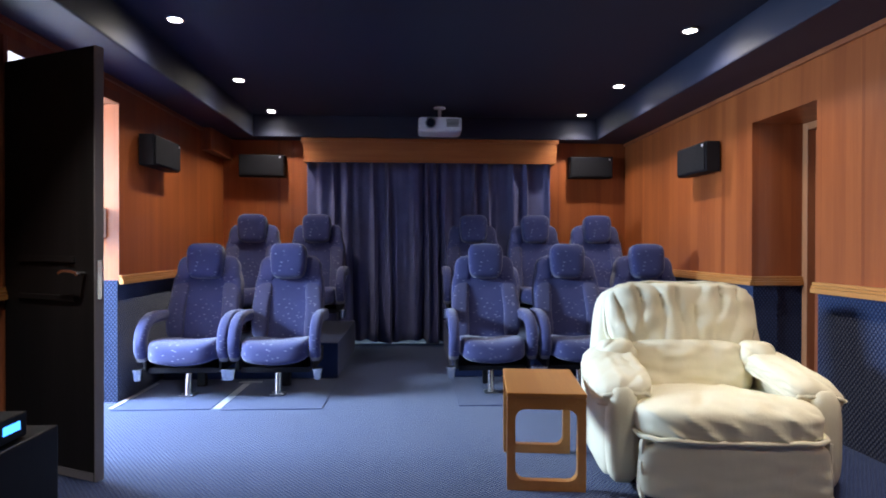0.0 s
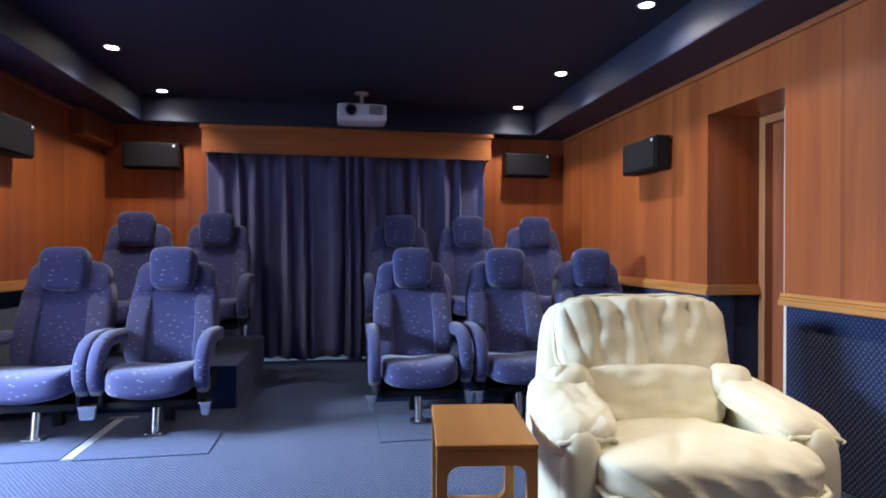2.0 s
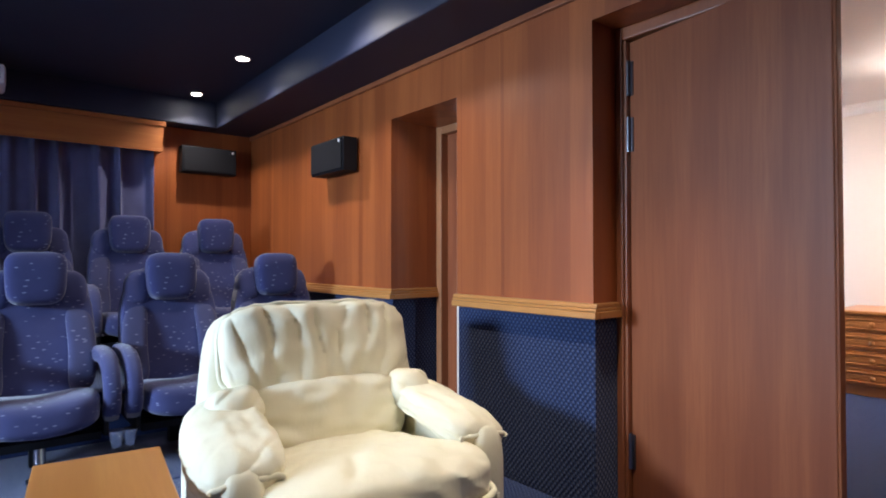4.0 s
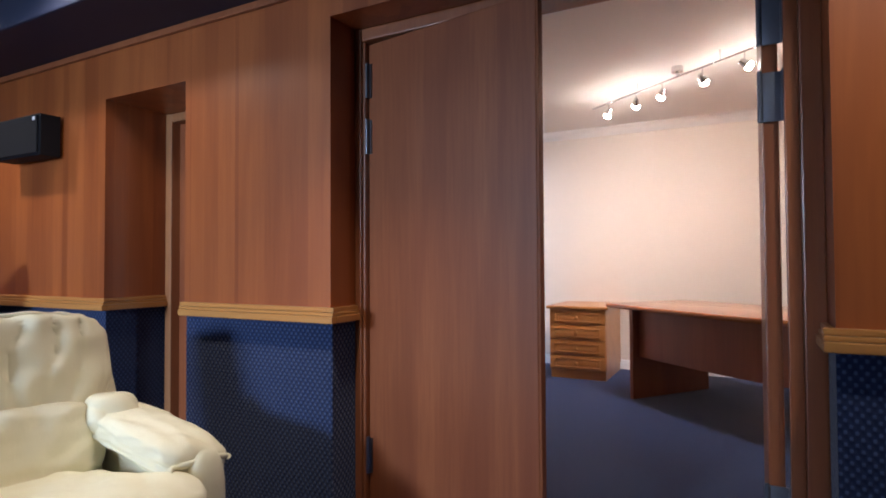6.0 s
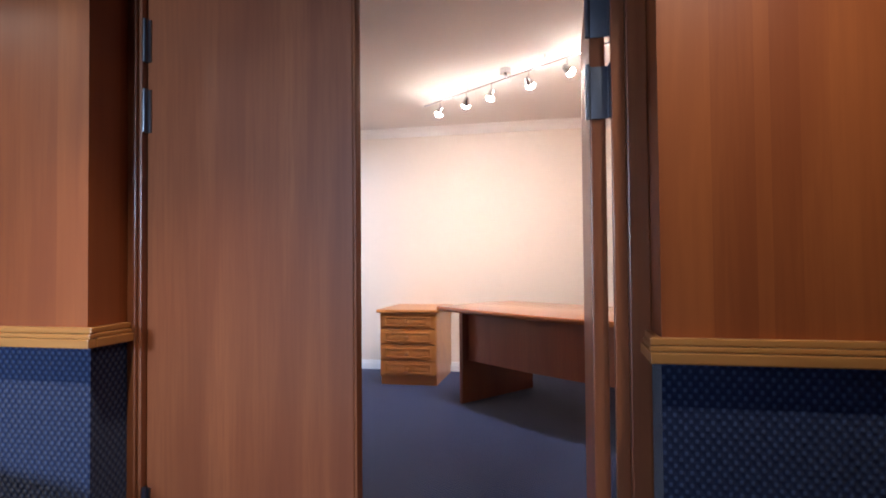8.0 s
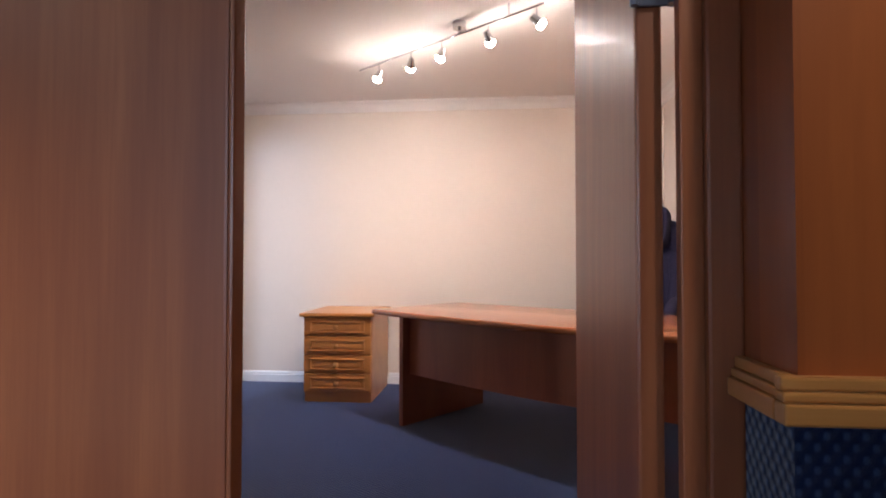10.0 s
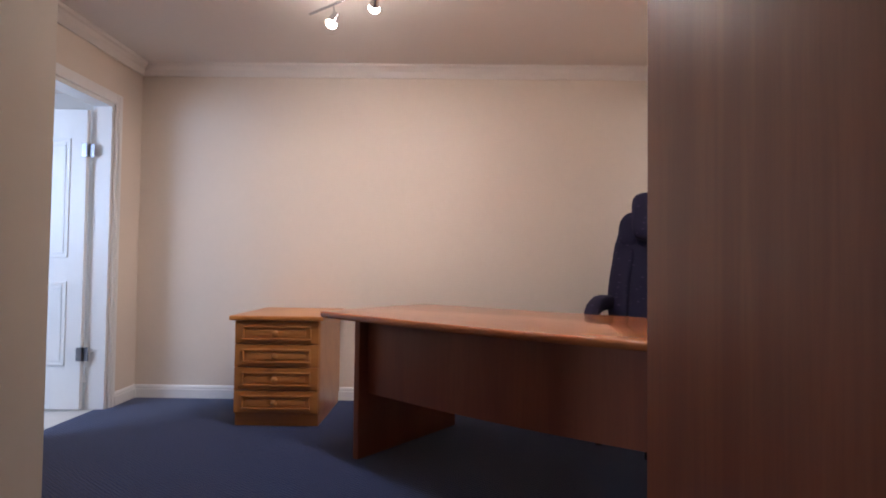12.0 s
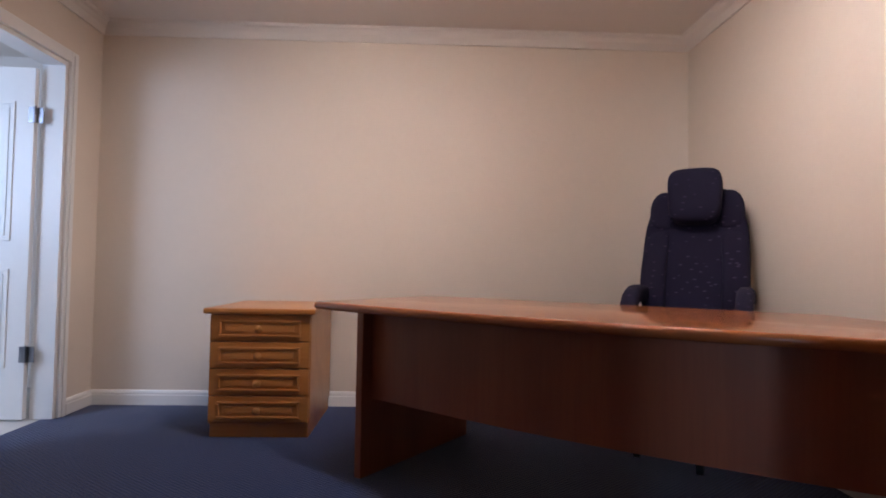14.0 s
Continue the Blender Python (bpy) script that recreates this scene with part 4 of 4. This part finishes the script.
wdoor = structure("door_5", boxes((0, -0.035, 0.01, 0.74, 0, 2.02, 0.003)), WHITE_GLOSS, "white moulded panel door standing open", "door")
wdoor.matrix_world = pose(WD1 - 0.075, OYL + 0.135, 0, 0, 0, 91)
for x0, x1 in ((0.105, 0.335), (0.405, 0.635)):
    for z0, z1 in ((0.30, 0.86), (1.02, 1.82)):
        bm = bmesh.new()
        for c in (0, 1):
            d = c * 0.03
            w = 0.018
            for e in ((x0 + d, z0 + d, x1 - d, z0 + d + w), (x0 + d, z1 - d - w, x1 - d, z1 - d), (x0 + d, z0 + d + w, x0 + d + w, z1 - d - w), (x1 - d - w, z0 + d + w, x1 - d, z1 - d - w)):
                box(bm, e[0], 0.0005, e[1], e[2], 0.008 - 0.003 * c, e[3], 0.002)
        part("panel_moulding", bm, WHITE_GLOSS, wdoor)
for z in (1.70, 0.33):
    part("hinge", knuckle(boxes((-0.045, -0.012, z, 0.002, -0.008, z + 0.09), (0.0, 0.0005, z, 0.03, 0.003, z + 0.09)), -0.008, 0.004, z, 0.09, 0.007), GUNMETAL, wdoor, "steel butt hinge", True)
structure("floor_tiled_room", boxes((4.2, 3.621, -0.1, 7.2, 5.6, -0.004)), TILE, "pale tiled floor", "floor")
structure("walls_tiled_room", boxes((4.1, 5.5, 0, 7.2, 5.6, 2.6), (7.1, 3.682, 0, 7.2, 5.5, 2.6), (4.1, 3.682, 0, 4.2, 5.5, 2.6)), WHITE_CEILING, "white walls", "wall")
structure("ceiling_tiled_room", boxes((4.1, 3.682, 2.4, 7.2, 5.6, 2.5)), WHITE_CEILING, "", "ceiling")

# chest of drawers
chest = thing("chest_of_drawers", pose(6.13, 2.295, 0, 0, 0, -90), "orange pine four-drawer chest with wooden knobs", "chest")
part("carcass", boxes((-0.262, -0.215, 0.075, 0.262, 0.44, 0.645, 0.003)), PINE, chest)
part("plinth", boxes((-0.256, -0.207, 0.0, 0.256, 0.435, 0.0745)), PINE, chest)
# thin dark sheet over the carcass front, painting shade into the drawer gaps
part("drawer_gap_shade", boxes((-0.252, -0.2154, 0.081, 0.252, -0.2151, 0.644)), SHADED_CHERRY, chest, "dark sheet standing in for shade between the drawers")
part("top", boxes((-0.290, -0.262, 0.6455, 0.290, 0.455, 0.676, 0.011)), PINE, chest)
for i in range(4):
    z0 = 0.083 + i * 0.1405
    d = part("drawer", boxes((-0.258, -0.236, z0, 0.258, -0.2155, z0 + 0.136, 0.004)), PINE, chest)
    # sunk field with a sloping raised border
    bm = bmesh.new()
    for e in ((-0.212, z0 + 0.022, 0.212, z0 + 0.034), (-0.212, z0 + 0.097, 0.212, z0 + 0.109), (-0.212, z0 + 0.0345, -0.198, z0 + 0.0965), (0.198, z0 + 0.0345, 0.212, z0 + 0.0965)):
        box(bm, e[0], -0.248, e[1], e[2], -0.2365, e[3], 0.004)
    part("panel_moulding", bm, PINE, d)
    part("field", boxes((-0.178, -0.2415, z0 + 0.046, 0.178, -0.2365, z0 + 0.085, 0.004)), PINE, d)
    part("knob", rods(((0, -0.242, z0 + 0.0655), (0, -0.256, z0 + 0.0655), 0.008, 12), ((0, -0.256, z0 + 0.0655), (0, -0.270, z0 + 0.0655), 0.011, 16, 0.021), ((0, -0.270, z0 + 0.0655), (0, -0.279, z0 + 0.0655), 0.021, 16, 0.013)), RAIL_WOOD_X, d, "turned wooden knob", True)

# bow-fronted desk; u runs along its front, v towards its sitter
desk = thing("desk", Matrix.Translation((5.51, 1.945, 0)) @ pose(0, 0, 0, 0, 0, math.degrees(math.atan2(-0.8, -0.6))), "large bow-fronted cherry desk with a glossy top", "desk")
DL, DD = 2.48, 0.90
front = [(DL * i / 24, -0.115 * math.sin(math.pi * i / 24)) for i in range(25)]
outline = [(x, y) for x, y in front] + [(DL, 0.20), (1.95, DD), (0.0, DD)]
part("desktop", prism(outline, 0.704, 0.740, 0.014), DESK_WOOD, desk, "", True)
# leg and modesty panels carry the overhang's shade in their darker colour
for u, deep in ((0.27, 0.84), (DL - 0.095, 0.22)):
    part("leg_panel", boxes((u, 0.0, 0.0, u + 0.035, deep, 0.7035, 0.003)), SHADED_CHERRY, desk)
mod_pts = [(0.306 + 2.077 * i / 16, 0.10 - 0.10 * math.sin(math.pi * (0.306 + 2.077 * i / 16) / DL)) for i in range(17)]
part("modesty_panel", prism(mod_pts + [(x, y + 0.02) for x, y in reversed(mod_pts)], 0.33, 0.7035), SHADED_CHERRY, desk)
chair = coach_seat("office_chair", pose(5.56, 0.19, 0.265, 0, 0, 238), "dark purple-blue cloth high-back chair behind the desk", DARK_CLOTH, DARK_CLOTH, False, "chair", "desk seating", 0.262, -0.035)
chair.scale = (0.96, 1.0, 1.055)
part("column", rods(((0, 0.10, -0.21), (0, 0.10, 0.19), 0.03, 14)), BLACK, chair)
for i in range(5):
    a = 2 * math.pi * i / 5
    foot = part("base_arm", rods(((0, 0.10, -0.185), (0.27 * math.cos(a), 0.10 + 0.27 * math.sin(a), -0.205), 0.022, 10)), BLACK, chair)
    part("castor", rods(((0.27 * math.cos(a) - 0.015, 0.10 + 0.27 * math.sin(a), -0.225), (0.27 * math.cos(a) + 0.015, 0.10 + 0.27 * math.sin(a), -0.225), 0.025, 12)), BLACK, foot)

# wardrobe
ward = thing("wardrobe", pose(2.92, 2.57, 0), "tall cream laminate wardrobe with bar handles", "wardrobe")
part("carcass", boxes((0.0, 0.021, 0.07, 1.35, 0.62, 2.2, 0.002)), WARDROBE_CREAM, ward)
part("plinth", boxes((0.02, 0.06, 0.0, 1.33, 0.60, 0.0695)), WARDROBE_CREAM, ward)
for i in range(3):
    d = part("door", boxes((0.002 + i * 0.45, 0.0, 0.075, 0.448 + i * 0.45, 0.02, 2.197, 0.002)), WARDROBE_CREAM, ward)
    hx = 0.45 * i + (0.07 if i == 2 else 0.39)
    part("handle", rods(((hx, -0.03, 1.02), (hx, -0.03, 1.24), 0.006, 10), ((hx, -0.03, 1.04), (hx, 0.0, 1.04), 0.005, 8), ((hx, -0.03, 1.22), (hx, 0.0, 1.22), 0.005, 8)), GUNMETAL, d, "dark metal bar handle", True)

# track of spotlights
TA, TB = Vector((5.57, 2.05, 2.405)), Vector((4.45, 0.63, 2.405))
track = thing("track_light", Matrix.Identity(4), "chrome ceiling track with five lit spotlights", "track light")
ALONG = (TB - TA).normalized()
SIDE = Vector((-ALONG.y, ALONG.x, 0))
part("rail", rods((TA, TB, 0.007, 10)), CHROME, track, "", True)
for f in (0.30, 0.72):
    p = TA + (TB - TA) * f
    part("standoff", rods((p, p + Vector((0, 0, 0.0695)), 0.006, 10)), CHROME, track)
pm = TA + (TB - TA) * 0.52
part("ceiling_rose", rods((pm + Vector((0, 0, 0.03)), pm + Vector((0, 0, 0.0695)), 0.04, 20), (pm, pm + Vector((0, 0, 0.03)), 0.01, 10)), CHROME, track, "", True)
for i, (f, aim) in enumerate(((0.115, (0.15, 0.45, -0.85)), (0.29, (0.75, 0.2, -0.65)), (0.44, (0.25, 0.35, -0.85)), (0.64, (0.6, -0.35, -0.7)), (0.82, (0.1, -0.75, -0.6)))):
    p = TA + (TB - TA) * f
    aim = Vector(aim).normalized()
    c = p + Vector((0, 0, -0.08))
    head = part("spot_head", rods((c - aim * 0.035, c + aim * 0.02, 0.016, 16, 0.027), (p, c, 0.004, 8)), CHROME, track, "", True)
    part("bulb", rods((c + aim * 0.0205, c + aim * 0.034, 0.027, 18, 0.030), (c + aim * 0.034, c + aim * 0.050, 0.030, 18, 0.018)), WARM_BULB, head, "glowing bulb", True)
    lamp("spot_lamp", "SPOT", look(c + aim * 0.062, c + aim), 135 if i == 4 else 60, (1.0, 0.89, 0.91), radius=0.028, cone=(140, 1.0))
